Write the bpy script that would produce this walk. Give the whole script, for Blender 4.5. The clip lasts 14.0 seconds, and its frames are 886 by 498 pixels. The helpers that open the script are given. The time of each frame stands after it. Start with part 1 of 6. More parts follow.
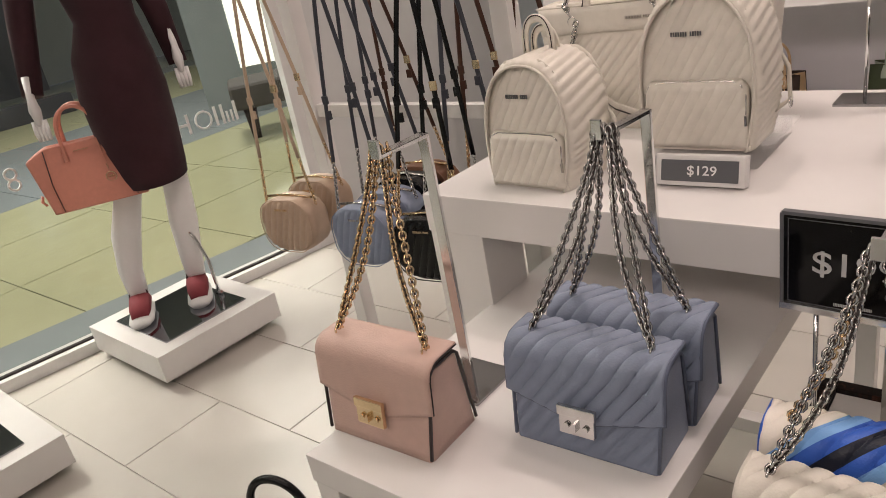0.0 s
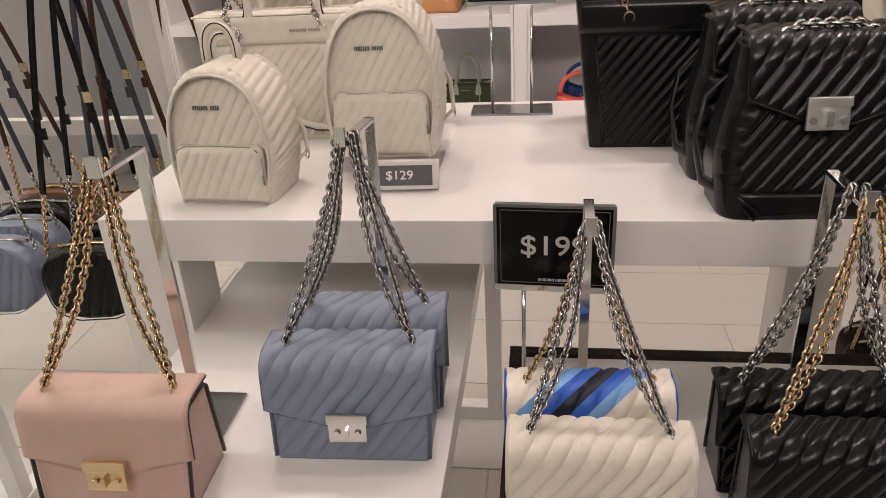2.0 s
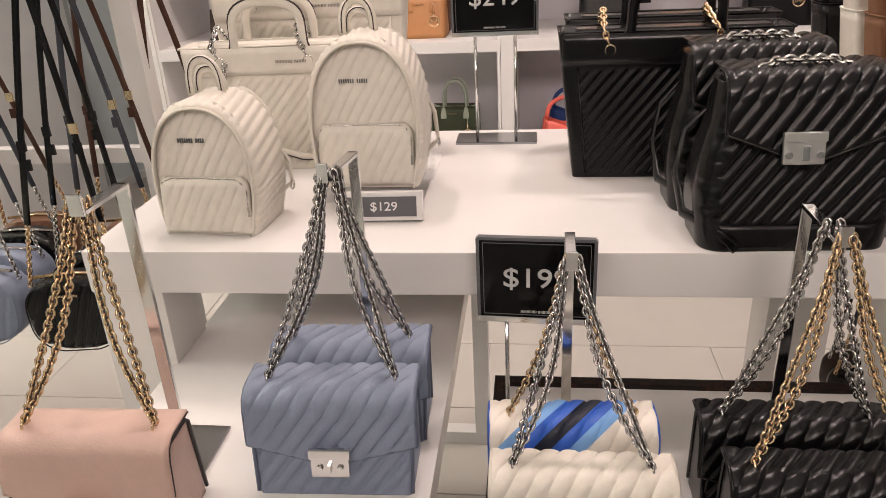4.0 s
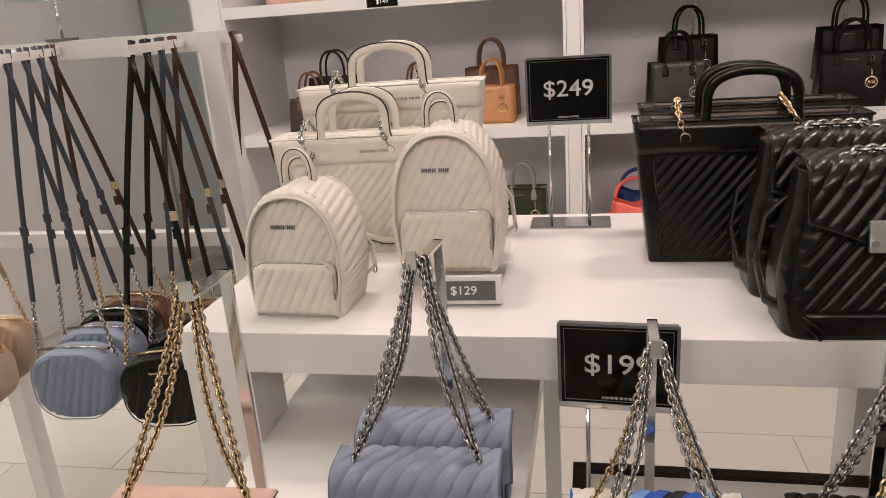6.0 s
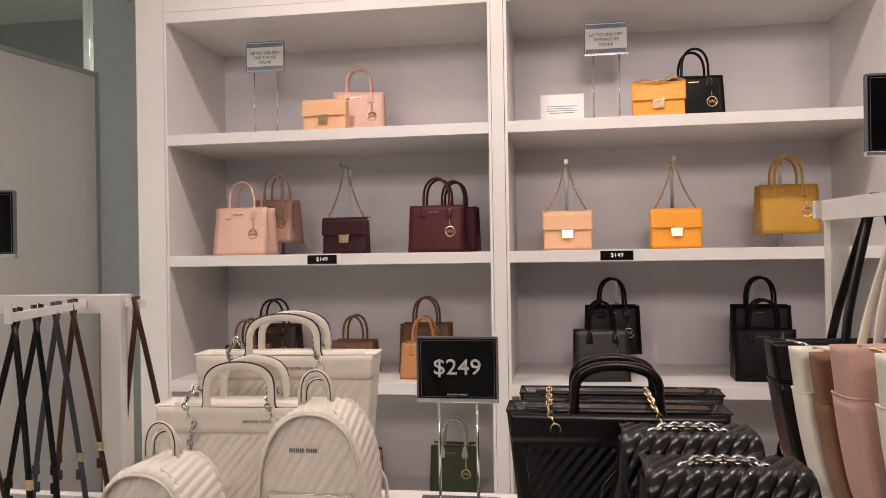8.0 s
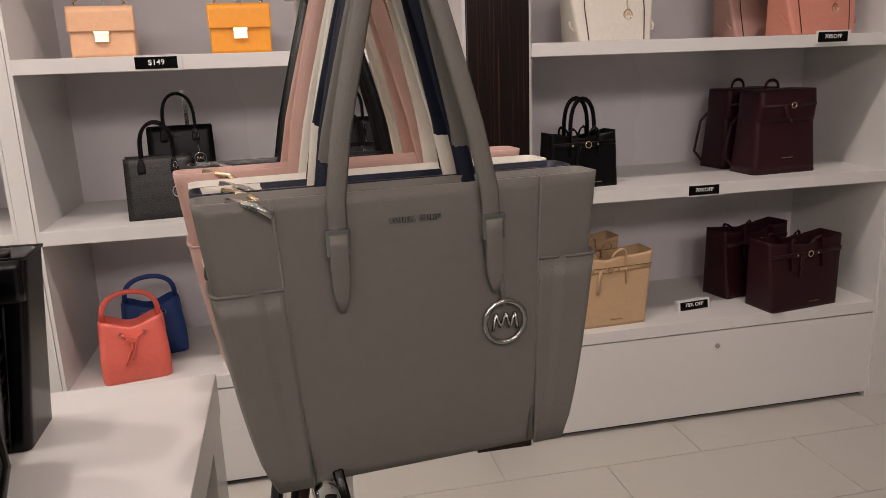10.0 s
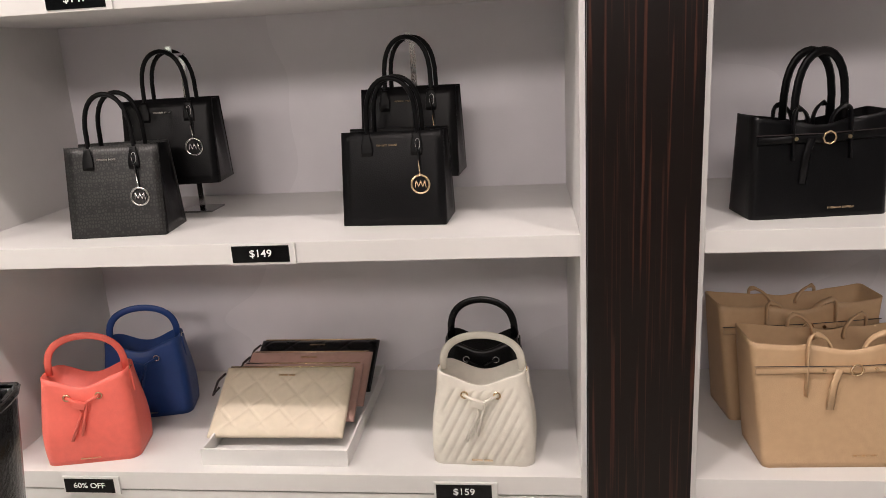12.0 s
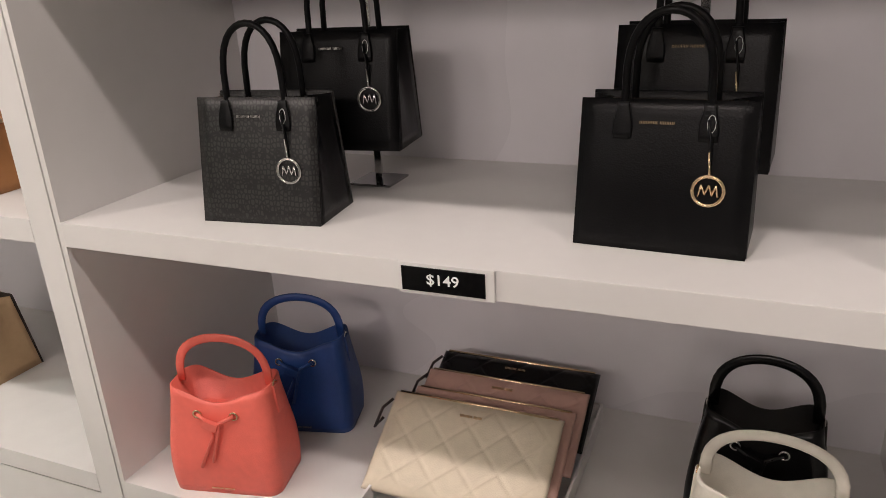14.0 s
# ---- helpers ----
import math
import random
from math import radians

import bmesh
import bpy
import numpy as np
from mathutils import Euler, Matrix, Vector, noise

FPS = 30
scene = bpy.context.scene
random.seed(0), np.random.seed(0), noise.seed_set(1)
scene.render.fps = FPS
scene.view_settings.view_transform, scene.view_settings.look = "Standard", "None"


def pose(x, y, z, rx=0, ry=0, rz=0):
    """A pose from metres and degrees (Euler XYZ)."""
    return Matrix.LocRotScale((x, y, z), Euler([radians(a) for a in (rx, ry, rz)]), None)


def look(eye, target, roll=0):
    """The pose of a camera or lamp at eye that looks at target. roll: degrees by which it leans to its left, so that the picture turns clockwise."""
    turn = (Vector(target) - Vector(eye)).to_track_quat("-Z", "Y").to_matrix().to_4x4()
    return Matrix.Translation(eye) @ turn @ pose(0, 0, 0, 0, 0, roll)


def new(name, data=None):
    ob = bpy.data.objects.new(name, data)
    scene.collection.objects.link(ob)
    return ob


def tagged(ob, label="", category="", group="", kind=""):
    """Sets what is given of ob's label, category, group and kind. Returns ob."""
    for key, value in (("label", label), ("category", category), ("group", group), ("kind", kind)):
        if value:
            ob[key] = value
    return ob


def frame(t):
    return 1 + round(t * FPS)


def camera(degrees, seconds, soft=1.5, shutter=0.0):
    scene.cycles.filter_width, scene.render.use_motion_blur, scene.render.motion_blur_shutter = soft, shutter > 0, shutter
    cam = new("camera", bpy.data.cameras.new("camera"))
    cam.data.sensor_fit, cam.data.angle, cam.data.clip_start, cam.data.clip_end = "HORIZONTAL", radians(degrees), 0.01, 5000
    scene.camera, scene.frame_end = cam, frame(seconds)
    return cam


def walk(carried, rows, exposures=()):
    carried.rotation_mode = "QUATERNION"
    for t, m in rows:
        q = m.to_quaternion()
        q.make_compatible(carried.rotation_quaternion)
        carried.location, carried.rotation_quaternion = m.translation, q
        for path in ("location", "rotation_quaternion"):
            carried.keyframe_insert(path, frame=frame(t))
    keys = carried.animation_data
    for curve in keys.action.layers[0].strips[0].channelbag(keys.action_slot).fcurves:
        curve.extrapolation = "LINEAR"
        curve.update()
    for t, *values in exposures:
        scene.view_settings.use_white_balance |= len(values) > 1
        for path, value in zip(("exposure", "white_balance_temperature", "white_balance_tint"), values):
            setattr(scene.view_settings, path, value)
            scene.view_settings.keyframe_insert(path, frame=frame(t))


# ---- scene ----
cam = camera(61.8, 14.0, soft=0.8)
PATH = [
    (0, (1.574, -2.7, 1.323), (0.322, -1.35, 0.541), -11.1),
    (0.5, (1.466, -2.723, 1.327), (0.495, -1.193, 0.48), -9.8),
    (1, (1.404, -2.751, 1.34), (0.791, -1.03, 0.528), -7.1),
    (1.5, (1.401, -2.765, 1.335), (1.057, -0.962, 0.541), -4.1),
    (2, (1.416, -2.765, 1.333), (1.156, -0.982, 0.465), -3.2),
    (2.2, (1.417, -2.763, 1.332), (1.167, -1.008, 0.406), -3.0),
    (4.3, (1.429, -2.762, 1.356), (1.204, -0.927, 0.592), -3.0),
    (4.5, (1.431, -2.763, 1.36), (1.221, -0.908, 0.642), -3.1),
    (5, (1.428, -2.771, 1.367), (1.214, -0.897, 0.703), -3.4),
    (5.5, (1.425, -2.775, 1.369), (1.181, -0.896, 0.727), -3.5),
    (6, (1.405, -2.785, 1.37), (1.006, -0.926, 0.75), -4.3),
    (6.5, (1.378, -2.792, 1.369), (0.784, -0.977, 0.776), -4.9),
    (6.7, (1.374, -2.798, 1.38), (0.766, -0.969, 0.846), -4.7),
    (6.9, (1.375, -2.792, 1.391), (0.774, -0.937, 0.95), -3.3),
    (7, (1.381, -2.796, 1.392), (0.792, -0.922, 1.016), -3.0),
    (7.5, (1.432, -2.789, 1.423), (0.975, -0.844, 1.335), -2.0),
    (8, (1.549, -2.774, 1.433), (1.246, -0.797, 1.436), -0.9),
    (8.5, (1.643, -2.763, 1.42), (1.53, -0.766, 1.419), -0.1),
    (8.7, (1.686, -2.751, 1.402), (1.679, -0.751, 1.377), -0.6),
    (9, (1.743, -2.715, 1.412), (1.969, -0.737, 1.22), -1.0),
    (9.2, (1.79, -2.656, 1.413), (2.164, -0.715, 1.109), -1.7),
    (11.3, (2.575, -1.801, 1.278), (2.923, 0.089, 0.722), -3.6),
    (11.5, (2.583, -1.704, 1.273), (2.727, 0.217, 0.734), -3.7),
    (12, (2.599, -1.372, 1.281), (2.359, 0.543, 0.754), -3.3),
    (12.5, (2.552, -1.11, 1.268), (2.155, 0.783, 0.76), -3.2),
    (13, (2.472, -0.907, 1.286), (1.997, 0.976, 0.809), -3.3),
    (13.5, (2.436, -0.839, 1.3), (1.711, 0.962, 0.819), -3.5),
    (14, (2.421, -0.818, 1.288), (1.671, 0.894, 0.575), -3.1),
]
walk(cam, [(t, look(eye, target, roll)) for t, eye, target, roll in PATH],
     ((0, -0.15, 6500, 10), (1.0, -0.1, 6500, 10), (2.2, -0.02, 6500, 10), (4.3, 0.25, 6500, 10), (5.5, 0.28, 6500, 10), (6.5, -0.15, 6500, 9), (7.0, -0.14, 6500, 9), (7.8, -0.1, 6550, 10), (8.6, -0.2, 6500, 10), (9.2, -0.25, 6500, 10), (11.3, 0.16, 6150, 4), (12.5, 0.55, 6150, 5), (13.2, 0.55, 6150, 4), (14, 0.04, 6250, 5)))

# ---- light ----
scene.view_settings.exposure = 0.0
world = bpy.data.worlds.new("world")
scene.world = world
world.use_nodes = True
world.node_tree.nodes["Background"].inputs[0].default_value = (0.75, 0.82, 0.9, 1)
world.node_tree.nodes["Background"].inputs[1].default_value = 0.35


def lamp(x, y, z, size, power, color=(1.0, 0.825, 0.765), target=None, spread=160):
    data = bpy.data.lights.new("overhead_area_light", "AREA")
    data.shape, data.size, data.energy, data.color, data.spread = "DISK", size, power, color, radians(spread)
    ob = new("overhead_area_light", data)
    ob.matrix_world = look((x, y, z), target or (x, y + 0.001, 0))
    return ob


CEIL = 3.1
# Only the y -0.9 and -1.45 lamps follow shadow edges; the rest are assumed.
LAMPS = [(0.7, -0.9), (2.1, -0.9), (3.5, -0.9), (1.35, -1.45), (0.2, -2.6), (1.7, -2.9), (3.2, -2.7), (-0.7, -1.3), (0.4, -4.4), (2.0, -4.4), (3.6, -4.4)]
for lx, ly in LAMPS:
    if ly == -0.9:
        lamp(lx, ly, CEIL - 0.03, 0.12, 15 if lx < 2 else 14, target=(lx, ly + 0.4, 0.6))
    elif ly == -1.45:
        lamp(lx, ly, CEIL - 0.03, 0.12, 8)
    # Broad unseen fill from the rear, added to brighten the shelf backs.
    elif ly < -4:
        lamp(lx, ly, CEIL - 0.03, 1.1, 12 if lx < 1 else 21 if lx < 3 else 12, target=(lx + 0.3, ly + 4.6, 1.5), spread=100)
    # Weak unseen fill, added where no fitting is known.
    elif lx < 1:
        lamp(lx, ly, CEIL - 0.03, 0.16, 1.2)
    else:
        lamp(lx, ly, CEIL - 0.03, 0.16, 1.2)
# Unseen mall lamps, added and powered to brighten the floor beyond the glass.
for mx, my in ((-3.6, -2.0), (-5.0, 1.6), (-7.0, -3.0)):
    lamp(mx, my, 4.4, 1.2, 115, (1.0, 0.96, 0.86))


# ---- materials ----
def mat(name, color, rough=0.5, metal=0.0, grain=0.0, scale=40.0, bump=0.0, bscale=200.0, coat=0.0, spec=0.5, second=None):
    m = bpy.data.materials.new(name)
    m.use_nodes = True
    nt = m.node_tree
    b = nt.nodes["Principled BSDF"]
    b.inputs["Base Color"].default_value = (*color, 1)
    b.inputs["Roughness"].default_value = rough
    b.inputs["Metallic"].default_value = metal
    b.inputs["Coat Weight"].default_value = coat
    b.inputs["Specular IOR Level"].default_value = spec
    tc = nt.nodes.new("ShaderNodeTexCoord")
    if grain:
        n = nt.nodes.new("ShaderNodeTexNoise")
        n.inputs["Scale"].default_value, n.inputs["Detail"].default_value = scale, 6
        r = nt.nodes.new("ShaderNodeMix")
        r.data_type = "RGBA"
        c2 = second or tuple(max(0.0, c * (1 - grain)) for c in color)
        r.inputs[6].default_value, r.inputs[7].default_value = (*color, 1), (*c2, 1)
        n2 = nt.nodes.new("ShaderNodeTexNoise")
        n2.inputs["Scale"].default_value, n2.inputs["Detail"].default_value = scale * 0.07, 3
        mx = nt.nodes.new("ShaderNodeMath")
        mx.operation = "MULTIPLY"
        nt.links.new(tc.outputs["Object"], n.inputs["Vector"])
        nt.links.new(tc.outputs["Object"], n2.inputs["Vector"])
        nt.links.new(n.outputs["Fac"], mx.inputs[0])
        nt.links.new(n2.outputs["Fac"], mx.inputs[1])
        mm = nt.nodes.new("ShaderNodeMapRange")
        mm.inputs["From Min"].default_value, mm.inputs["From Max"].default_value = 0.1, 0.42
        nt.links.new(mx.outputs[0], mm.inputs["Value"])
        nt.links.new(mm.outputs[0], r.inputs[0])
        nt.links.new(r.outputs[2], b.inputs["Base Color"])
        rr = nt.nodes.new("ShaderNodeMapRange")
        rr.inputs["To Min"].default_value, rr.inputs["To Max"].default_value = max(0.02, rough - 0.06), min(1, rough + 0.08)
        nt.links.new(n2.outputs["Fac"], rr.inputs["Value"])
        nt.links.new(rr.outputs[0], b.inputs["Roughness"])
    if bump:
        v = nt.nodes.new("ShaderNodeTexVoronoi")
        v.inputs["Scale"].default_value = bscale
        bp = nt.nodes.new("ShaderNodeBump")
        bp.inputs["Strength"].default_value, bp.inputs["Distance"].default_value = bump, 0.001
        nt.links.new(tc.outputs["Object"], v.inputs["Vector"])
        nt.links.new(v.outputs["Distance"], bp.inputs["Height"])
        nt.links.new(bp.outputs["Normal"], b.inputs["Normal"])
    return m


def leather(name, color, rough=0.42, bump=0.25):
    return mat(name, color, rough, grain=0.12, scale=60, bump=bump, bscale=420, spec=0.25 if max(color) < 0.1 else 0.45)


M_WHITE = mat("white_laminate", (0.72, 0.705, 0.69), 0.32, grain=0.04, scale=25)
M_TABLE = mat("white_lacquer", (0.75, 0.73, 0.71), 0.22, grain=0.04, scale=18)
M_BACK = mat("lilac_grey_panel", (0.78, 0.755, 0.79), 0.26, grain=0.05, scale=12)
M_MALLEDGE = mat("grey_edge_strip", (0.36, 0.37, 0.37), 0.45, grain=0.05)
M_WALLB = mat("pale_blue_paint", (0.74, 0.79, 0.81), 0.5, grain=0.05, scale=30)
M_WALL = mat("wall_paint", (0.64, 0.67, 0.68), 0.55, grain=0.05, scale=30)
M_GREYPANEL = mat("grey_window_panel", (0.64, 0.64, 0.63), 0.5, grain=0.05, scale=20)
M_CEIL = mat("ceiling_paint", (0.82, 0.81, 0.79), 0.8, grain=0.04, scale=30)
M_TILE = mat("polished_cream_tile", (0.50, 0.472, 0.43), 0.36, grain=0.06, scale=9)
M_GROUT = mat("grout", (0.46, 0.435, 0.4), 0.8, grain=0.15, scale=80)
M_PLATE = mat("smoked_steel_plate", (0.34, 0.34, 0.35), 0.12, 1.0)
M_CHROME = mat("chrome", (0.78, 0.78, 0.78), 0.13, 1.0)
M_SILVER = mat("silver_chain_metal", (0.6, 0.59, 0.58), 0.14, 1.0)
M_LOCK = mat("polished_lock_plate", (0.82, 0.81, 0.79), 0.3, 1.0)
M_STEELDARK = mat("dark_steel_lettering", (0.2, 0.2, 0.21), 0.3, 1.0)
M_GOLD = mat("gold_metal", (0.82, 0.625, 0.40), 0.22, 1.0)
M_MIRROR = mat("dark_mirror_plate", (0.32, 0.33, 0.36), 0.06, 1.0)
M_BLACKCARD = mat("black_sign_card", (0.003, 0.003, 0.0035), 0.08, grain=0.1, spec=0.2)
M_GREYCARD = mat("dark_grey_card", (0.11, 0.112, 0.12), 0.35)
M_SIGNINK = mat("grey_white_print", (0.5, 0.5, 0.49), 0.5)
M_WHITEINK = mat("white_print", (0.8, 0.8, 0.78), 0.5)
M_ACRYLIC = mat("clear_acrylic", (0.95, 0.96, 0.96), 0.03)
M_ACRYLIC.node_tree.nodes["Principled BSDF"].inputs["Alpha"].default_value = 0.16
M_GLASS = mat("window_glass", (0.96, 0.98, 0.97), 0.0)
M_GLASS.node_tree.nodes["Principled BSDF"].inputs["Transmission Weight"].default_value = 1.0
M_GLASS.node_tree.nodes["Principled BSDF"].inputs["IOR"].default_value = 1.2
M_CREAM = leather("cream_leather", (0.72, 0.68, 0.60), 0.42)
M_BLACK = mat("black_leather", (0.0035, 0.0035, 0.004), 0.25, grain=0.12, scale=60, bump=0.12, bscale=420, spec=0.34)
M_BLACKS = mat("black_saffiano", (0.0035, 0.0035, 0.004), 0.33, grain=0.12, scale=60, bump=0.2, bscale=420, spec=0.17)
M_PINK = leather("soft_pink_leather", (0.60, 0.42, 0.355), 0.45)
M_BLUEEDGE = leather("slate_blue_piping", (0.11, 0.135, 0.2), 0.45)
M_BLUE = leather("pale_blue_leather", (0.222, 0.262, 0.35), 0.5)
M_EDGE = mat("dark_edge_paint", (0.03, 0.02, 0.02), 0.5)


def wood_mat(name, dark, light):
    m = mat(name, dark, 0.3, spec=0.25)
    nt = m.node_tree
    b = nt.nodes["Principled BSDF"]
    tc = nt.nodes["Texture Coordinate"]
    mp = nt.nodes.new("ShaderNodeMapping")
    mp.inputs["Scale"].default_value = (95, 95, 1.3)
    n = nt.nodes.new("ShaderNodeTexNoise")
    n.inputs["Scale"].default_value, n.inputs["Detail"].default_value, n.inputs["Distortion"].default_value = 1.6, 7, 0.6
    cr = nt.nodes.new("ShaderNodeValToRGB")
    cr.color_ramp.elements[0].position, cr.color_ramp.elements[0].color = 0.54, (*dark, 1)
    cr.color_ramp.elements[1].position, cr.color_ramp.elements[1].color = 0.80, (*light, 1)
    nt.links.new(tc.outputs["Object"], mp.inputs[0])
    nt.links.new(mp.outputs[0], n.inputs["Vector"])
    nt.links.new(n.outputs["Fac"], cr.inputs[0])
    nt.links.new(cr.outputs[0], b.inputs["Base Color"])
    return m


M_WOOD = wood_mat("dark_ebony_veneer", (0.007, 0.004, 0.0035), (0.085, 0.03, 0.018))


# ---- mesh helpers ----
def mesh_from(name, bm, material, smooth=False):
    me = bpy.data.meshes.new(name)
    bm.normal_update()
    bm.to_mesh(me)
    bm.free()
    for m in material if isinstance(material, (list, tuple)) else (material,):
        me.materials.append(m)
    if smooth:
        me.shade_smooth()
    return me


def part(name, bm, material, parent=None, label="", smooth=False, m=None):
    ob = new(name, mesh_from(name, bm, material, smooth))
    ob.parent = parent
    if m is not None:
        ob.matrix_basis = m
    if label:
        tagged(ob, label)
    return ob


def thing(name, label, category, m=None, group="", kind=""):
    ob = new(name)
    ob.empty_display_size = 0.05
    if m is not None:
        ob.matrix_basis = m
    return tagged(ob, label, category, group, kind)


def box(x0, x1, y0, y1, z0, z1, bevel=0.0, bm=None, seg=2):
    b2 = bmesh.new()
    bmesh.ops.create_cube(b2, size=1)
    for v in b2.verts:
        v.co = Vector(((x0 + x1) / 2 + v.co.x * (x1 - x0), (y0 + y1) / 2 + v.co.y * (y1 - y0), (z0 + z1) / 2 + v.co.z * (z1 - z0)))
    if bevel:
        bmesh.ops.bevel(b2, geom=b2.edges[:], offset=bevel, segments=seg, affect="EDGES", profile=0.7)
    if bm is None:
        return b2
    me = bpy.data.meshes.new("tmp")
    b2.to_mesh(me)
    b2.free()
    bm.from_mesh(me)
    bpy.data.meshes.remove(me)
    return bm


def tube(pts, r, sides=8, bm=None, closed=False, flat=1.0, up=None):
    """A tube along points; flat squeezes it across the direction up."""
    bm = bm or bmesh.new()
    pts = [Vector(p) for p in pts]
    n = len(pts)
    rings = []
    prev = None
    for i, p in enumerate(pts):
        a = pts[(i - 1) % n] if closed or i else p
        c = pts[(i + 1) % n] if closed or i < n - 1 else p
        d = (c - a).normalized()
        ref = Vector(up) if up else (prev or (Vector((0, 0, 1)) if abs(d.z) < 0.9 else Vector((1, 0, 0))))
        s = d.cross(ref)
        s = s.normalized() if s.length > 1e-6 else Vector((1, 0, 0))
        u = s.cross(d).normalized()
        prev = u
        rad = r[i] if isinstance(r, (list, tuple)) else r
        rings.append([bm.verts.new(p + s * math.cos(2 * math.pi * k / sides) * rad + u * math.sin(2 * math.pi * k / sides) * rad * flat) for k in range(sides)])
    for i in range(n if closed else n - 1):
        A, B = rings[i], rings[(i + 1) % n]
        for k in range(sides):
            bm.faces.new((A[k], A[(k + 1) % sides], B[(k + 1) % sides], B[k])).smooth = True
    if not closed:
        bm.faces.new(rings[0][::-1])
        bm.faces.new(rings[-1])
    return bm


def arc(p0, p1, height, n=14, sharp=1.0):
    """Points of a standing arch from p0 to p1."""
    p0, p1 = Vector(p0), Vector(p1)
    out = []
    for i in range(n + 1):
        a = math.pi * i / n
        s = (1 - math.cos(a)) / 2
        h = math.sin(a) ** sharp
        out.append(p0.lerp(p1, s) + Vector((0, 0, height * h)))
    return out


def chain(pts, link=0.009, wire=0.0013, bm=None, twist=0.0):
    """Oval links one through the next along a polyline."""
    bm = bm or bmesh.new()
    pts = [Vector(p) for p in pts]
    seg = [(pts[i + 1] - pts[i]).length for i in range(len(pts) - 1)]
    total = sum(seg)
    step = link * 0.62
    count = max(2, int(total / step))
    for k in range(count):
        s = (k + 0.5) * total / count
        i = 0
        while i < len(seg) - 1 and s > seg[i]:
            s -= seg[i]
            i += 1
        p = pts[i].lerp(pts[i + 1], min(1, s / max(seg[i], 1e-6)))
        d = (pts[i + 1] - pts[i]).normalized()
        ref = Vector((0, 1, 0)) if abs(d.y) < 0.8 else Vector((1, 0, 0))
        side = d.cross(ref).normalized()
        up = side.cross(d)
        ang = (math.pi / 2 if k % 2 else 0) + twist
        a = side * math.cos(ang) + up * math.sin(ang)
        b = d.cross(a)
        ring = []
        for j in range(8):
            t = 2 * math.pi * j / 8
            c = p + d * math.cos(t) * link * 0.5 + a * math.sin(t) * link * 0.36
            o = d * math.cos(t) + a * math.sin(t)
            ring.append([bm.verts.new(c + o * wire), bm.verts.new(c + b * wire), bm.verts.new(c - o * wire), bm.verts.new(c - b * wire)])
        for j in range(8):
            A, B = ring[j], ring[(j + 1) % 8]
            for q in range(4):
                bm.faces.new((A[q], A[(q + 1) % 4], B[(q + 1) % 4], B[q])).smooth = True
    return bm


TEXTS = {}


def text_mesh(string, size, align="CENTER"):
    """Lettering in the built-in font as a thin mesh that faces -y, standing upright."""
    key = (string, round(size, 5), align)
    if key not in TEXTS:
        cu = bpy.data.curves.new("lettering", "FONT")
        cu.body, cu.size, cu.align_x, cu.align_y, cu.extrude, cu.resolution_u = string, size, align, "CENTER", 0.0004, 3
        cu.offset = size * 0.006
        ob = bpy.data.objects.new("lettering", cu)
        scene.collection.objects.link(ob)
        dg = bpy.context.evaluated_depsgraph_get()
        me = bpy.data.meshes.new_from_object(ob.evaluated_get(dg))
        bpy.data.objects.remove(ob)
        me.transform(Matrix.Rotation(radians(90), 4, "X"))
        me.materials.clear()
        TEXTS[key] = me
    return TEXTS[key].copy()


def lettering(string, size, material, parent, loc, name="lettering", rot=None, align="CENTER"):
    me = text_mesh(string, size, align)
    me.transform(Matrix.Diagonal((1.1, 1, 1, 1)))
    me.materials.append(material)
    ob = new(name, me)
    ob.parent = parent
    ob.matrix_basis = Matrix.Translation(loc) @ (rot or Matrix())
    return ob


# ---- floor, walls, ceiling ----
X0, X1, Y0, Y1 = -9.0, 6.2, -6.0, 1.45
ZB, Z1, Z2, Z3, Z4 = 0.405, 0.925, 1.425, 1.912, 2.405
TH, DEPTH = 0.043, 0.53
BAY = ((0.0, 1.315), (1.365, 2.700), (2.906, 4.34))


def tag(ob, label, cat):
    return tagged(ob, label, cat, kind="structure")


floor = part("floor", box(-1.6, X1, Y0, Y1, -0.05, -0.004), M_GROUT)
tag(floor, "polished cream porcelain tile shop floor with thin grey joints", "floor")
ceiling = part("ceiling", box(-1.7, X1, Y0, Y1, CEIL, CEIL + 0.1), M_CEIL)
tag(ceiling, "plain white painted shop ceiling", "ceiling")
wall_n = part("wall_north", box(-0.118, X1, DEPTH + 0.03, Y1, 0, CEIL), M_WALL)
tag(wall_n, "pale grey painted wall behind the shelving", "wall")
wall_w = part("wall_west", box(-1.0, -0.118, 1.32, Y1, 0, CEIL), M_WALLB)
tag(wall_w, "pale blue-grey painted wall beside the window", "wall")
wall_e = part("wall_east", box(X1, X1 + 0.1, Y0, Y1, 0, CEIL), M_WALL)
tag(wall_e, "plain pale wall closing the shop", "wall")
wall_s = part("wall_south", box(-1.7, X1, Y0 - 0.1, Y0, 0, CEIL), M_WALL)
tag(wall_s, "plain pale wall behind the walkway", "wall")
# Rims added at all lamp places; the real ceiling fittings are unseen.
for i, (lx, ly) in enumerate(LAMPS):
    dl = thing("added_lamp_rim", "round white rim added at an unseen ceiling lamp", "ceiling light", pose(lx, ly, CEIL), "ceiling downlights")
    part("rim", tube([(0.1 * math.cos(a * math.pi / 12), 0.1 * math.sin(a * math.pi / 12), -0.004) for a in range(24)], 0.008, 6, closed=True), M_WHITE, dl)

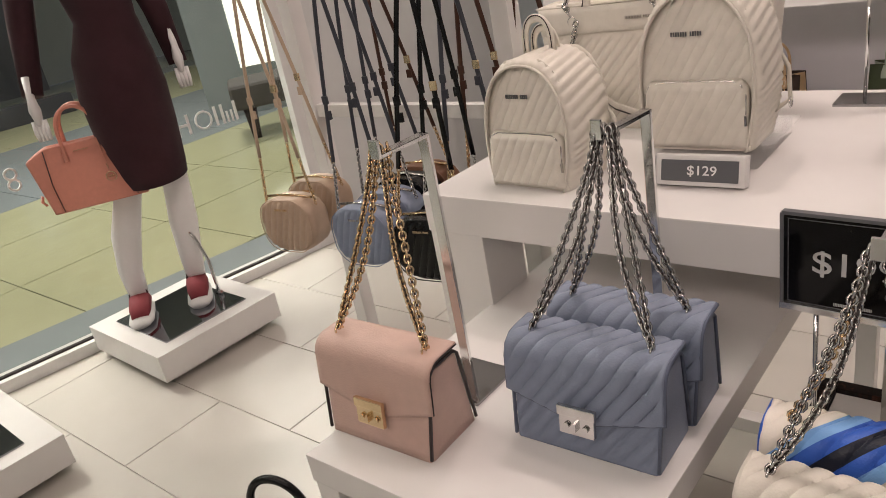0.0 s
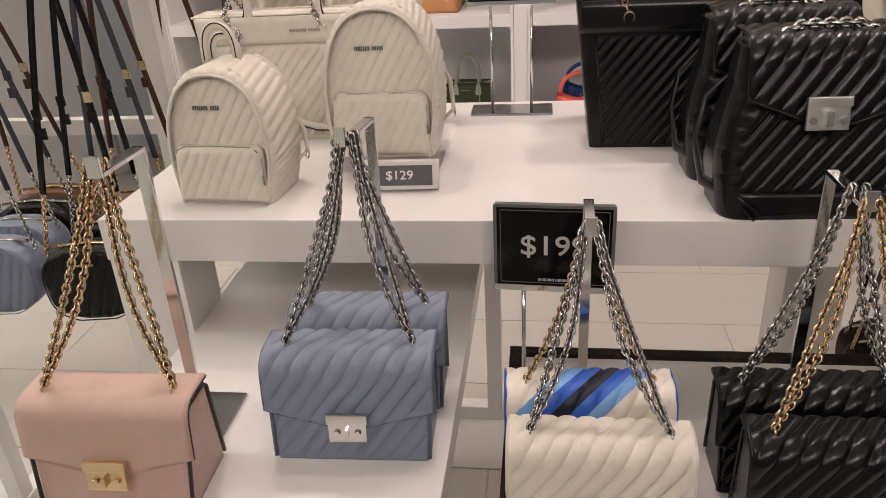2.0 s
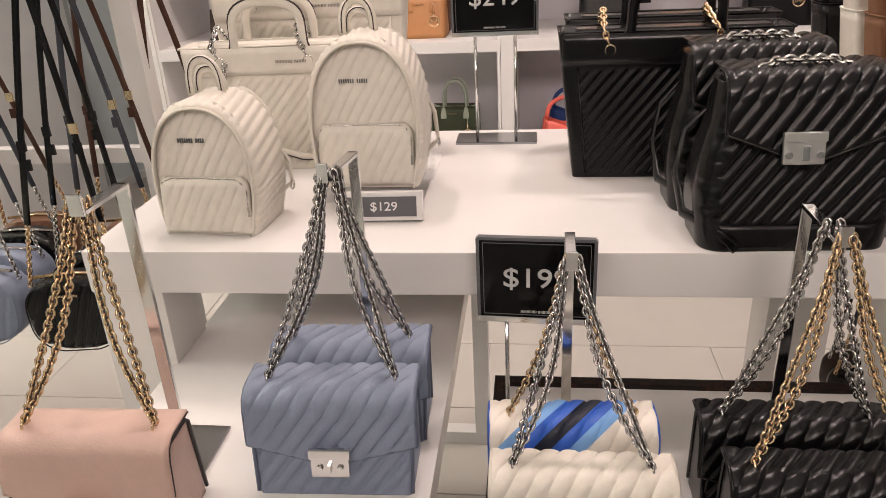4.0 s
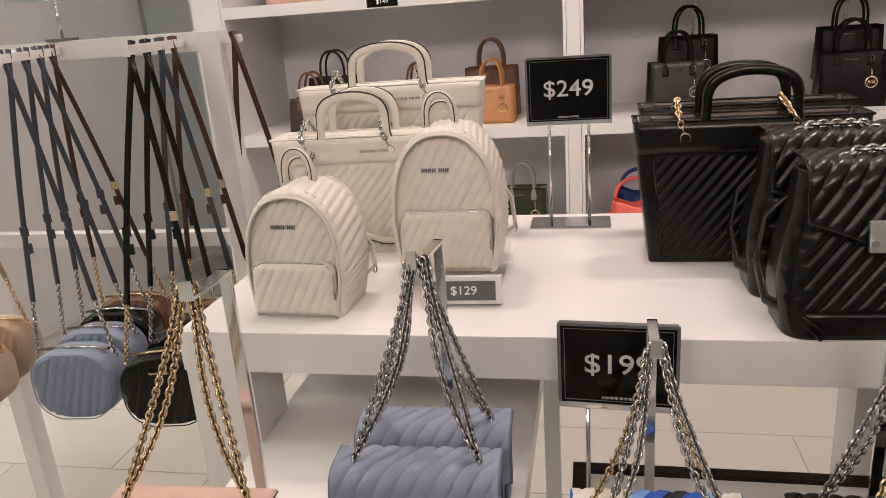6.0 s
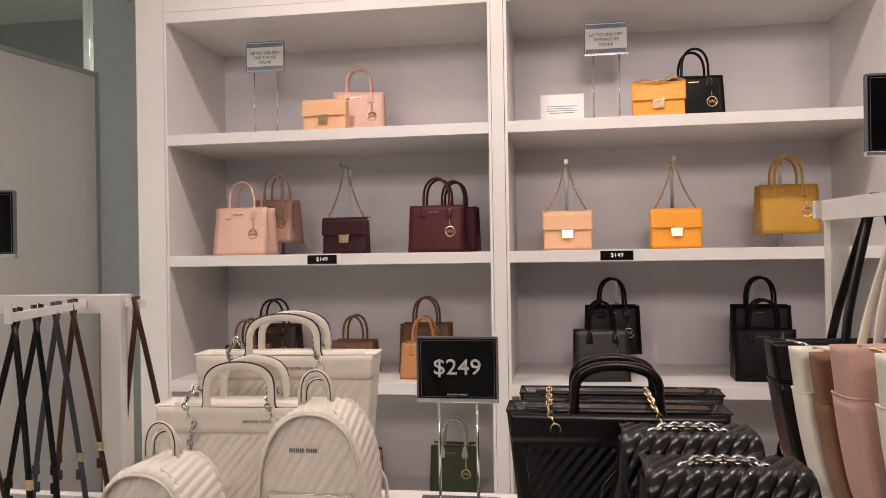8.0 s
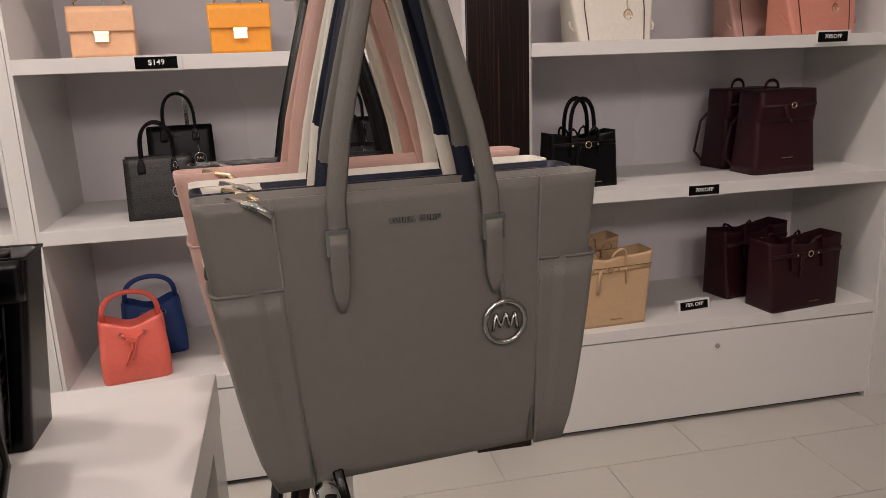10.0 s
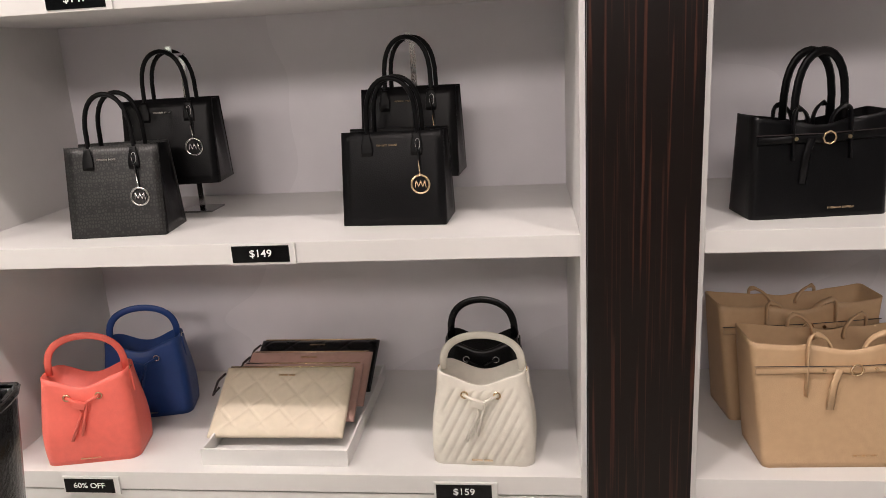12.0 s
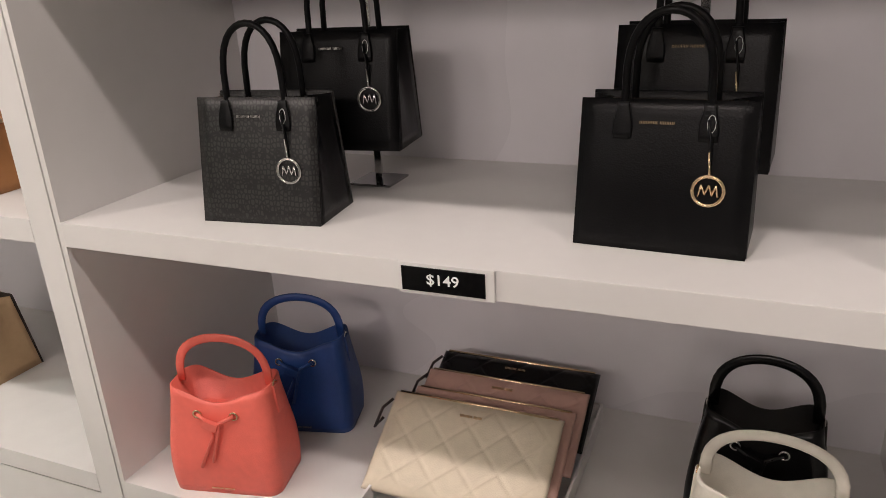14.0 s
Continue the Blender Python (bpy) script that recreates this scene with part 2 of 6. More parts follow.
# shelving along the north wall
UNITS = []
for k, (fx0, fx1) in enumerate(BAY):
    unit = thing("shelving_unit", "white built-in shelving bay with lilac-grey back and base drawer", "shelving", group="wall shelving bays")
    UNITS.append(unit)
    for z in (ZB, Z1, Z2, Z3, Z4):
        part("shelf", box(fx0 + 0.011, fx1 - 0.011, 0, DEPTH, z - TH, z, 0.0015), M_WHITE, unit)
    part("back_panel", box(fx0, fx1, DEPTH, DEPTH + 0.028, 0, Z4 + 0.3), M_BACK, unit, "satin lilac-grey back panel")
    part("side_panel", box(fx0, fx0 + 0.011, 0.001, DEPTH, 0, Z4 + 0.3), M_WHITE, unit)
    part("side_panel", box(fx1 - 0.011, fx1, 0.001, DEPTH, 0, Z4 + 0.3), M_WHITE, unit)
    part("fascia", box(fx0 + 0.011, fx1 - 0.011, 0.0, 0.03, Z4 + 0.001, CEIL), M_WHITE, unit)
    dr = part("drawer", box(fx0 + 0.002, fx1 - 0.002, 0.003, 0.022, 0.02, ZB - TH - 0.005, 0.001), M_WHITE, unit, "plain white drawer front")
    lk = part("lock", tube([(0, 0, 0), (0, -0.006, 0)], 0.009, 14), M_SILVER, dr, "small round steel cam lock", m=pose(2.072 if k == 1 else (3.65 if k == 2 else 0.66), 0.003, 0.298))
    # Near-black strip below the drawer; its colour draws the shadow line at the floor.
    part("toe_shadow_strip", box(fx0 + 0.002, fx1 - 0.002, 0.03, 0.05, 0, 0.02), M_EDGE, unit)
pil = part("trim", box(-0.118, -0.001, -0.004, DEPTH, 0, CEIL), M_WHITE)
tag(pil, "white end post of the wall shelving", "trim")
div = part("divider", box(1.3165, 1.3635, -0.001, DEPTH, 0, CEIL), M_WHITE)
tag(div, "white upright divider between shelving bays", "trim")
col = part("column", box(2.7015, 2.9045, -0.014, DEPTH, 0, CEIL, 0.001), M_WOOD)
tag(col, "dark ebony veneered column with reddish vertical grain", "column")
endp = part("trim", box(4.341, 4.46, -0.004, DEPTH, 0, CEIL), M_WHITE)
tag(endp, "white end post of the wall shelving", "trim")

# shop window, slightly askew to the shelving
WA, WB = Vector((-1.49, -2.15, 0)), Vector((-0.88, 1.30, 0))
WDIR = (WB - WA).normalized()
WROT = math.degrees(math.atan2(WDIR.y, WDIR.x))
WM = pose(WA.x, WA.y, 0, 0, 0, WROT)  # local x runs along the glass, local y to the mall
WL = (WB - WA).length
win = thing("window_1", "tall frameless shop window onto the mall with white lettering", "window", WM, kind="structure")
part("window_sill", box(-4, WL, -0.03, 0.07, 0, 0.05, 0.004), M_WHITE, win, "low white sill with a dark gasket")
part("gasket", box(-4, WL, 0.0, 0.02, 0.05, 0.058), M_EDGE, win)
for px in (-4.0, -1.15, 1.66):
    pane = part("pane", box(px + 0.004, min(px + 2.806, 3.126), 0.004, 0.012, 0.058, 2.9), M_GLASS, win, "clear glass pane")
    pane.visible_shadow = False
part("head_frame", box(-4, WL, -0.03, 0.06, 2.9, CEIL), M_WHITE, win)
part("mullion", box(1.62, 1.70, -0.05, -0.0, 0.05, 2.9, 0.003), M_WHITE, win)
wret = part("wall_return", box(3.128, WL + 0.03, -0.02, 0.055, 0.05, 2.899), M_WALLB, None, m=WM)
tag(wret, "pale blue-grey wall return beside the shop window", "wall")
wp = thing("window_panel", "large grey backing panel fixed behind the shop window", "panel", WM)
part("board", box(1.72, 3.10, -0.05, -0.02, 0.056, 2.40, 0.003), M_GREYPANEL, wp)
part("edge_strip", box(1.72, 3.10, -0.054, -0.018, 2.401, 2.425, 0.002), M_MALLEDGE, wp, "grey top edge strip")
part("end_strip", box(3.101, 3.125, -0.054, -0.018, 0.056, 2.425, 0.002), M_MALLEDGE, wp, "grey end strip")
part("hanging_wire", tube([(3.112, -0.036, 2.425), (3.112, -0.036, CEIL)], 0.0025, 6), M_SILVER, wp, "thin steel hanging wire")

# ---- bag shapes ----
def puff_at(q):
    """The padded profile across a quilted row: 0 in the stitched groove, 1 on the crest."""
    return 1 - (1 - 2 * abs(q - round(q))) ** 3


def ring_pts(a, b, rc, nx, ny, nc):
    """A rounded rectangle, from the front left corner to the right."""
    rc = min(rc, a * 0.98, b * 0.98)
    out = []
    for (sx, sy, n, cx, cy, a0) in ((-1, -1, nx, 1, -1, -90), (1, -1, ny, 1, 1, 0), (1, 1, nx, -1, 1, 90), (-1, 1, ny, -1, -1, 180)):
        if a0 == -90:
            p, q = Vector((-(a - rc), -b)), Vector((a - rc, -b))
        elif a0 == 0:
            p, q = Vector((a, -(b - rc))), Vector((a, b - rc))
        elif a0 == 90:
            p, q = Vector((a - rc, b)), Vector((-(a - rc), b))
        else:
            p, q = Vector((-a, b - rc)), Vector((-a, -(b - rc)))
        for i in range(n):
            out.append(p.lerp(q, i / n))
        c = Vector((cx * (a - rc), cy * (b - rc)))
        for i in range(nc):
            ang = radians(a0 + 90 * i / nc)
            out.append(c + Vector((math.cos(ang), math.sin(ang))) * rc)
    return out


def loft(hw, dp, h, nz=12, nx=8, ny=4, nc=3, rc=0.012, lean=None, quilt=None, top=None, open_top=0.0, zs=None, puff=0.0, qx=2.0):
    """A bag body: half width hw(s) and half depth dp(s) over its height; quilt = (pitch, depth, angle, low, high)."""
    bm = bmesh.new()
    rings = []
    for i in range(nz + 1):
        s = i / nz
        if zs:
            s = zs(s)
        r = rc(s) if callable(rc) else rc
        cy = lean(s) if lean else 0.0
        ring = []
        for k, p in enumerate(ring_pts(hw(s), dp(s), r, nx, ny, nc)):
            v = Vector((p.x, p.y + cy, s * h))
            if puff:
                fx = max(0.0, 1 - (p.x / max(hw(s), 1e-4)) ** 2)
                v.y += (1 if p.y > 0 else -1) * puff * fx * math.sin(math.pi * min(1, max(0, s))) if abs(p.y) > dp(s) * 0.5 else 0
            if top:
                v.z = min(v.z, top(p.x)) if v.z > top(p.x) else v.z
            ring.append(bm.verts.new(v))
        rings.append(ring)
    n = len(rings[0])
    if open_top:
        a, b = hw(1) - 0.003, dp(1) - 0.003
        for dz, f in ((0.0, 1.0), (-open_top, 0.94)):
            rings.append([bm.verts.new((p.x * f, p.y * f + (lean(1) if lean else 0), h + dz)) for p in ring_pts(a, b, rc(1) if callable(rc) else rc, nx, ny, nc)])
    for i in range(len(rings) - 1):
        for k in range(n):
            bm.faces.new((rings[i][k], rings[i][(k + 1) % n], rings[i + 1][(k + 1) % n], rings[i + 1][k])).smooth = True
    bm.faces.new(rings[0][::-1])
    bm.faces.new(rings[-1])
    bm.normal_update()
    if quilt:
        pitch, depth, ang, lo, hi = quilt
        ca, sa = math.cos(radians(ang)), math.sin(radians(ang))
        moves = []
        for i, ring in enumerate(rings[: nz + 1]):
            s = i / nz
            w = min(1, max(0, (s - lo) / 0.03)) * min(1, max(0, (hi - s) / 0.03))
            for v in ring:
                q = (v.co.x * ca - v.co.z * sa + (v.co.y if abs(v.normal.x) > 0.7 else 0)) / pitch
                d = 1.75 * depth * (puff_at(q) - 0.75) * (1 - min(1, max(0, abs(v.normal.x) - 0.6) * 5))
                d *= min(1, max(0, (qx - abs(v.co.x) / hw(s)) / 0.03))
                moves.append((v, v.normal * d * w))
        for v, d in moves:
            v.co += d
    return bm


def sheet(fn, nu, nv, thick):
    """A soft sheet of leather from a function of u, v, with real thickness."""
    bm = bmesh.new()
    g = [[bm.verts.new(fn(i / nu, j / nv)) for i in range(nu + 1)] for j in range(nv + 1)]
    for j in range(nv):
        for i in range(nu):
            bm.faces.new((g[j][i], g[j][i + 1], g[j + 1][i + 1], g[j + 1][i])).smooth = True
    bm.normal_update()
    bmesh.ops.solidify(bm, geom=bm.faces[:], thickness=thick)
    return bm


def ring_bm(r, wire, axis="y", n=18):
    if axis == "y":
        return tube([(r * math.cos(2 * math.pi * i / n), 0, r * math.sin(2 * math.pi * i / n)) for i in range(n)], wire, 6, closed=True)
    return tube([(0, r * math.cos(2 * math.pi * i / n), r * math.sin(2 * math.pi * i / n)) for i in range(n)], wire, 6, closed=True)


def logo_bars(parent, x, y, z, w, h, material, name="logo"):
    """A nameplate too small to read, as small upright bars."""
    bm = bmesh.new()
    h *= 0.8
    n = max(9, int(w / h * 1.9))
    for i in range(n):
        if i == n // 2 + 1:
            continue
        x0 = -w / 2 + w * i / n
        box(x0, x0 + w / n * 0.55, -0.0012, 0.0004, -h / 2, h / 2, bm=bm)
    return part(name, bm, material, parent, "small metal nameplate", m=pose(x, y, z))


def charm(parent, x, y, z, r, metal):
    c = part("charm", ring_bm(r, r * 0.14), metal, parent, "round metal hang charm", m=pose(x, y, z))
    bm = bmesh.new()
    for a, b in (((-0.6, -0.4), (-0.45, 0.42)), ((-0.45, 0.42), (-0.2, -0.25)), ((-0.2, -0.25), (0.05, 0.42)), ((0.05, 0.42), (0.25, -0.3)), ((0.25, -0.3), (0.5, 0.42)), ((0.5, 0.42), (0.62, -0.4))):
        tube([(a[0] * r, 0, a[1] * r), (b[0] * r, 0, b[1] * r)], r * 0.09, 4, bm)
    part("emblem", bm, metal, c)
    part("charm_strap", tube([(0, 0, r), (0, 0.001, r + 0.006), (-0.002, 0.003, r + 0.03)], 0.0018, 5), metal, c)
    return c


def mercer(m, body, metal, label, w=0.215, h=0.188, d=0.12, rise=0.108, hang=True, handle=None, group="boxy satchels on the shelves", second=None):
    bag = thing("handbag", label, "handbag", m, group)
    hm = handle or body
    wide, deep = (lambda v: w / 2 * (1 - 0.02 * v)), (lambda v: d / 2 * (1 - 0.5 * v))
    for sy, nm in ((-1, "front_panel"), (1, "back_panel")):
        part(nm, sheet(lambda u, v: Vector(((2 * u - 1) * wide(v), sy * (deep(v) + 0.004 * (1 - (2 * u - 1) ** 2) * math.sin(math.pi * v)), v * h)), 10, 10, 0.004 * sy), second or body, bag)
    for sx in (-1, 1):
        part("gusset", sheet(lambda u, v: Vector((sx * (wide(v) - 0.003 - 0.03 * v ** 1.6 * (1 - abs(2 * u - 1))), (2 * u - 1) * (deep(v) - 0.001), v * h * 0.985)), 8, 10, -0.003 * sx), hm, bag, "folded leather side gusset")
        part("edge_seam", tube([(sx * wide(0), -deep(0), 0.003), (sx * wide(0.5), -deep(0.5), h * 0.5), (sx * wide(1), -deep(1), h)], 0.0014, 5), hm, bag)
    part("base", box(-wide(0) * 0.99, wide(0) * 0.99, -deep(0) * 0.98, deep(0) * 0.98, 0, 0.006, 0.002), hm, bag)
    part("top_lining", box(-wide(1) * 0.84, wide(1) * 0.84, -deep(1) * 0.85, deep(1) * 0.85, h - 0.02, h - 0.0135), hm, bag)
    part("zip", box(-w * 0.42, w * 0.42, -0.006, 0.006, h - 0.013, h - 0.005), metal, bag, "metal top zip")
    hx = w * 0.24
    for sy in (-1, 1):
        y = sy * (d * 0.25 + 0.004)
        part("handle", tube([(-hx, y, h - 0.035)] + arc((-hx, y * 0.9, h), (hx, y * 0.9, h), rise, 16, 0.62) + [(hx, y, h - 0.035)], 0.0052, 8), hm, bag, "slim rolled leather handle")
        for sx in (-1, 1):
            yy = sy * (d * 0.25 + 0.012)
            part("handle_tab", loft(lambda s: 0.0125 * (0.6 + 0.4 * math.sin(math.pi * min(1, s * 0.8 + 0.3))), lambda s: 0.0022, 0.045, 6, 2, 1, 2, 0.002, lean=lambda s: (0.5 - s) * d * 0.06 * -sy * -1), hm, bag, m=pose(sx * hx, yy, h - 0.048))
    yf = -(d * 0.25 + 0.0125)
    logo_bars(bag, -w * 0.04, yf - 0.0012, h * 0.86, w * 0.2, 0.0048, metal)
    if hang:
        charm(bag, hx + 0.006, -(d * 0.38 + 0.010), h * 0.44, 0.019, metal)
        part("charm_ribbon", tube([(hx, yf - 0.006, h - 0.02), (hx + 0.006, yf - 0.01, h * 0.72), (hx + 0.006, -(d * 0.36 + 0.006), h * 0.46 + 0.016)], 0.004, 5, flat=0.5), hm, bag)
        part("security_loop", tube([(hx + 0.004 + 0.005 * math.sin(a * 0.7), yf - 0.006 - 0.003 * math.sin(a * 0.35), h - 0.014 - 0.011 * (1 - math.cos(a * 0.7))) for a in range(9)], 0.0004, 4, closed=True), M_WHITEINK, bag, "thin white security loop")
    return bag


def stand(x, y, z0, z1, arm=(0, -0.08), wbar=0.014, base=0.08, label="polished chrome bag display stand with a square base", hook=True):
    st = thing("display_stand", label, "display stand", pose(x, y, z0), "chrome bag stands")
    part("base_plate", box(-base / 2, base / 2, -base / 2, base / 2, 0, 0.004, 0.001), M_PLATE, st)
    part("upright", box(-wbar / 2, wbar / 2, -0.0025, 0.0025, 0.004, z1 - z0, 0.0008), M_CHROME, st)
    L = math.hypot(*arm)
    a = part("arm", box(-wbar / 2, wbar / 2, -L, 0.0025, -0.005, 0, 0.0008), M_CHROME, st, m=pose(0, 0, z1 - z0, 0, 0, math.degrees(math.atan2(arm[0], -arm[1]))))
    part("arm_tip", box(-wbar / 2, wbar / 2, -L - 0.004, -L, -0.005, 0.016, 0.0008), M_CHROME, a)
    return st


def flap_bag(m, body, metal, label, w=0.185, wt=None, h=0.14, d=0.08, quilt=None, edge=None, group="flap shoulder bags", stripes=None, lock_dark=False, straight=False):
    bag = thing("shoulder_bag", label, "handbag", m, group)
    wt = wt or w
    dp = lambda s: d / 2 * (1 - 0.42 * s)
    nzq, nxq = (48, 80) if quilt else (10, 12)
    part("body", loft(lambda s: (w + (wt - w) * s) / 2 * 0.985, dp, h - 0.006, nzq, nxq, 6, 3, 0.006, quilt=(quilt[0], quilt[1], quilt[2], 0.03, 0.97) if quilt else None), body if not stripes else stripes[0], bag)

    def fl(u, v):
        x = (u - 0.5) * (wt + 0.004)
        vee = 1 - abs(2 * u - 1)
        front = h * 0.40 if straight else h * 0.36 + h * 0.17 * min(1, vee * 1.2)
        total = d * 0.62 + front
        s = v * total
        yb, zt = d * 0.27, h + 0.001
        topw = d * 0.56
        rr = 0.016
        if s < topw - rr:
            y, z, ny_, nz_ = yb - s, zt, 0, 1
        elif s < topw - rr + rr * 1.57:
            a = (s - (topw - rr)) / rr
            y, z = yb - (topw - rr) - rr * math.sin(a), zt - rr * (1 - math.cos(a))
            ny_, nz_ = -math.sin(a), math.cos(a)
        else:
            e = s - (topw - rr + rr * 1.57)
            y, z = yb - topw - e * 0.13, zt - rr - e
            ny_, nz_ = -1, 0
        off = 0.004
        if quilt:
            q = (x * math.cos(radians(quilt[2])) + s * math.sin(radians(quilt[2]))) / quilt[0]
            wgt = min(1, min(u, 1 - u) * 18) * min(1, (1 - v) * 14)
            off += 0.003 + 1.75 * quilt[1] * (puff_at(q) - 0.75) * wgt
        return Vector((x, y + ny_ * off, z + nz_ * off))

    fb = sheet(fl, 96 if quilt else 24, 56 if quilt else 22, 0.003)
    if stripes:
        part("flap", fb, stripes[1], bag, "flap with slanted cream and blue stripes")
    else:
        part("flap", fb, body, bag)
    if edge:
        hem = [fl(0, v / 10) for v in range(11)] + [fl(u / 24, 1.0) for u in range(1, 24)] + [fl(1, 1 - v / 10) for v in range(11)]
        part("flap_piping", tube(hem, 0.0028 if quilt else 0.0011, 6), edge, bag)
        for sx in (-1, 1):
            part("gusset_piping", tube([(sx * w / 2 * 0.985, -d / 2, 0.004), (sx * wt / 2 * 0.985, -d * 0.29, h * 0.93), (sx * wt / 2 * 0.985, -d * 0.2, h - 0.002), (sx * wt / 2 * 0.985, d * 0.22, h - 0.002), (sx * wt / 2 * 0.985, d * 0.29, h * 0.93), (sx * w / 2 * 0.985, d / 2, 0.004)], 0.0022, 6), edge, bag)
    lz = h * 0.42
    lm = M_GREYCARD if lock_dark else metal
    lock = part("lock", box(-0.0205, 0.0205, -0.004, 0.002, -0.016, 0.016, 0.0015), metal, bag, "metal turn-lock plate", m=pose(0, -d * 0.41 - (0.012 if quilt else 0.008), lz, -7))
    part("plate_top", box(-0.022, 0.022, -0.0055, 0, 0.006, 0.0175, 0.001), metal, lock)
    for sx in (-1, 1):
        part("stud", tube([(sx * 0.011, -0.004, -0.005), (sx * 0.011, -0.0075, -0.005)], 0.0035, 10), lm, lock)
    part("toggle", box(-0.0015, 0.0015, -0.009, -0.004, -0.009, 0.001), lm, lock)
    for sx in (-1, 1):
        part("ring", ring_bm(0.0065, 0.0014, "x", 12), metal, bag, m=pose(sx * wt * 0.39, -0.004, h + 0.009))
    return bag


def hung_chain(bag, metal, wt, h, apex, d=0.0, n=2, link=0.0104):
    """Doubled chain straps from a bag's rings up to a stand's arm; apex in the bag's own frame."""
    for sx in (-1, 1):
        bm, core = bmesh.new(), bmesh.new()
        for k in range(n):
            o = (k - (n - 1) / 2) * 0.011
            p0, p1 = Vector((sx * wt * 0.39, -0.004, h + 0.012)), Vector(apex) + Vector((sx * 0.006 + o * 0.4, o * 0.6, 0.004))
            pts = []
            for i in range(9):
                s = i / 8
                p = p0.lerp(p1, s)
                p.z -= math.sin(math.pi * s) * 0.006
                p.x += o * math.sin(math.pi * min(1, s * 1.2)) * 1.1 - sx * math.sin(math.pi * s) * 0.008
                pts.append(p)
            chain(pts, link, 0.0014, bm, twist=k * 0.7)
            tube(pts, 0.0014, 6, core)
        part("chain_strap", bm, metal, bag, "doubled curb-link chain strap")
        part("laced_strap", core, M_EDGE, bag, "dark leather cord laced through the chain")


def backpack(m, body, label, w=0.15, h=0.2, d=0.085, pitch=0.0138):
    bag = thing("backpack", label, "backpack", m, "cream quilted backpacks")
    zc = 0.38

    def lean(z):
        return 0.016 * z / h

    def half(z):
        f = z / h
        side = w / 2 * (0.88 + 0.12 * math.sin(math.pi / 2 * min(1, f / zc)))
        return side if f < zc else w / 2 * max(0.0, 1 - ((f - zc) / (1 - zc)) ** 2.3) ** (1 / 2.3)

    def outline(u):
        if u < 0.22 or u > 0.78:
            z = h * zc * min(u, 1 - u) / 0.22
            return (-half(z) if u < 0.5 else half(z)), z
        a = math.pi * (u - 0.22) / 0.56
        c = math.cos(a)
        return -w / 2 * math.copysign(abs(c) ** (1 / 1.15), c), h * (zc + (1 - zc) * math.sin(a) ** (1 / 1.15))

    def band(u, v):
        x, z = outline(u)
        n = Vector((x / (w / 2), 0, max(0.0, z / h - zc) * 2)).normalized() if z > 0.001 else Vector((math.copysign(1, x), 0, 0))
        e = min(1, v * 9, (1 - v) * 9)
        ridge = 0.0042 * (puff_at(u * 2.55 * h / pitch + v * 1.5) - 0.75) * e * min(1, u * 14, (1 - u) * 14)
        p = Vector((x, 0, z)) + n * (ridge - 0.008 * (1 - e) ** 2)
        p.y = -d / 2 - 0.007 * max(0, z / h - 0.3) + v * (d + 0.004) + lean(z)
        return p

    def face(u, v):
        z = 0.975 * h * v
        x = (2 * u - 1) * half(z) * 0.965
        e = min(1, u * 12, (1 - u) * 12, v * 20, (1 - v) * 14)
        q = (x * 0.86 - z * 0.5) / pitch
        return Vector((x, -d / 2 + 0.010 - 0.006 * (1 - (2 * u - 1) ** 2) * math.sin(math.pi * v) ** 0.5 - 0.0034 * (puff_at(q) - 0.75) * e + lean(z), z + 0.002))

    def back_face(u, v):
        z = 0.975 * h * v
        return Vector(((2 * u - 1) * half(z) * 0.97, d / 2 - 0.003 + lean(z), z + 0.002))

    def pocket(u, v):
        z = 0.006 + 0.405 * h * v
        wide = w * 0.41 * (1 if v < 0.78 else 1 - 0.14 * ((v - 0.78) / 0.22) ** 2.5)
        x = (2 * u - 1) * wide
        e = min(1, u * 16, (1 - u) * 16, v * 12 + 0.2, (1 - v) * 11)
        q = (x * 0.88 - z * 0.47) / pitch
        return Vector((x, -d / 2 + 0.004 - 0.013 * max(0, e) ** 0.5 - 0.0032 * (puff_at(q) - 0.75) * e + lean(z), z))

    part("side_band", sheet(band, 190, 18, 0.003), body, bag, "padded quilted side band over the top")
    part("front_panel", sheet(face, 72, 84, -0.002), body, bag, "slant-quilted front panel")
    part("back_panel", sheet(back_face, 20, 30, 0.002), body, bag)
    part("base", box(-half(0) * 0.98, half(0) * 0.98, -d / 2, d / 2, 0, 0.008, 0.003), body, bag)
    part("piping", tube([band(i / 64, 0) + Vector((0, -0.0015, 0)) for i in range(65)], 0.0021, 6), body, bag)
    pk = part("pocket", sheet(pocket, 64, 40, -0.002), body, bag, "slant-quilted zip pocket")
    zp = [pocket(0.015, 0.62), pocket(0.015, 0.80), pocket(0.03, 0.93), pocket(0.09, 0.985), pocket(0.5, 0.99), pocket(0.91, 0.985), pocket(0.97, 0.93), pocket(0.985, 0.78), pocket(0.985, 0.5)]
    part("zip", tube([p + Vector((0, -0.0022, 0.001)) for p in zp], 0.0013, 6), M_SILVER, pk, "fine metal zip")
    part("zip_pull", box(-0.0016, 0.0016, -0.002, 0.001, -0.014, 0, 0.0005), M_SILVER, pk, m=Matrix.Translation(zp[-1] + Vector((0, -0.003, 0))))
    lz = h * 0.72
    logo_bars(bag, -w * 0.06, -d / 2 - 0.0005 + lean(lz), lz, w * 0.25, 0.0075, M_STEELDARK)
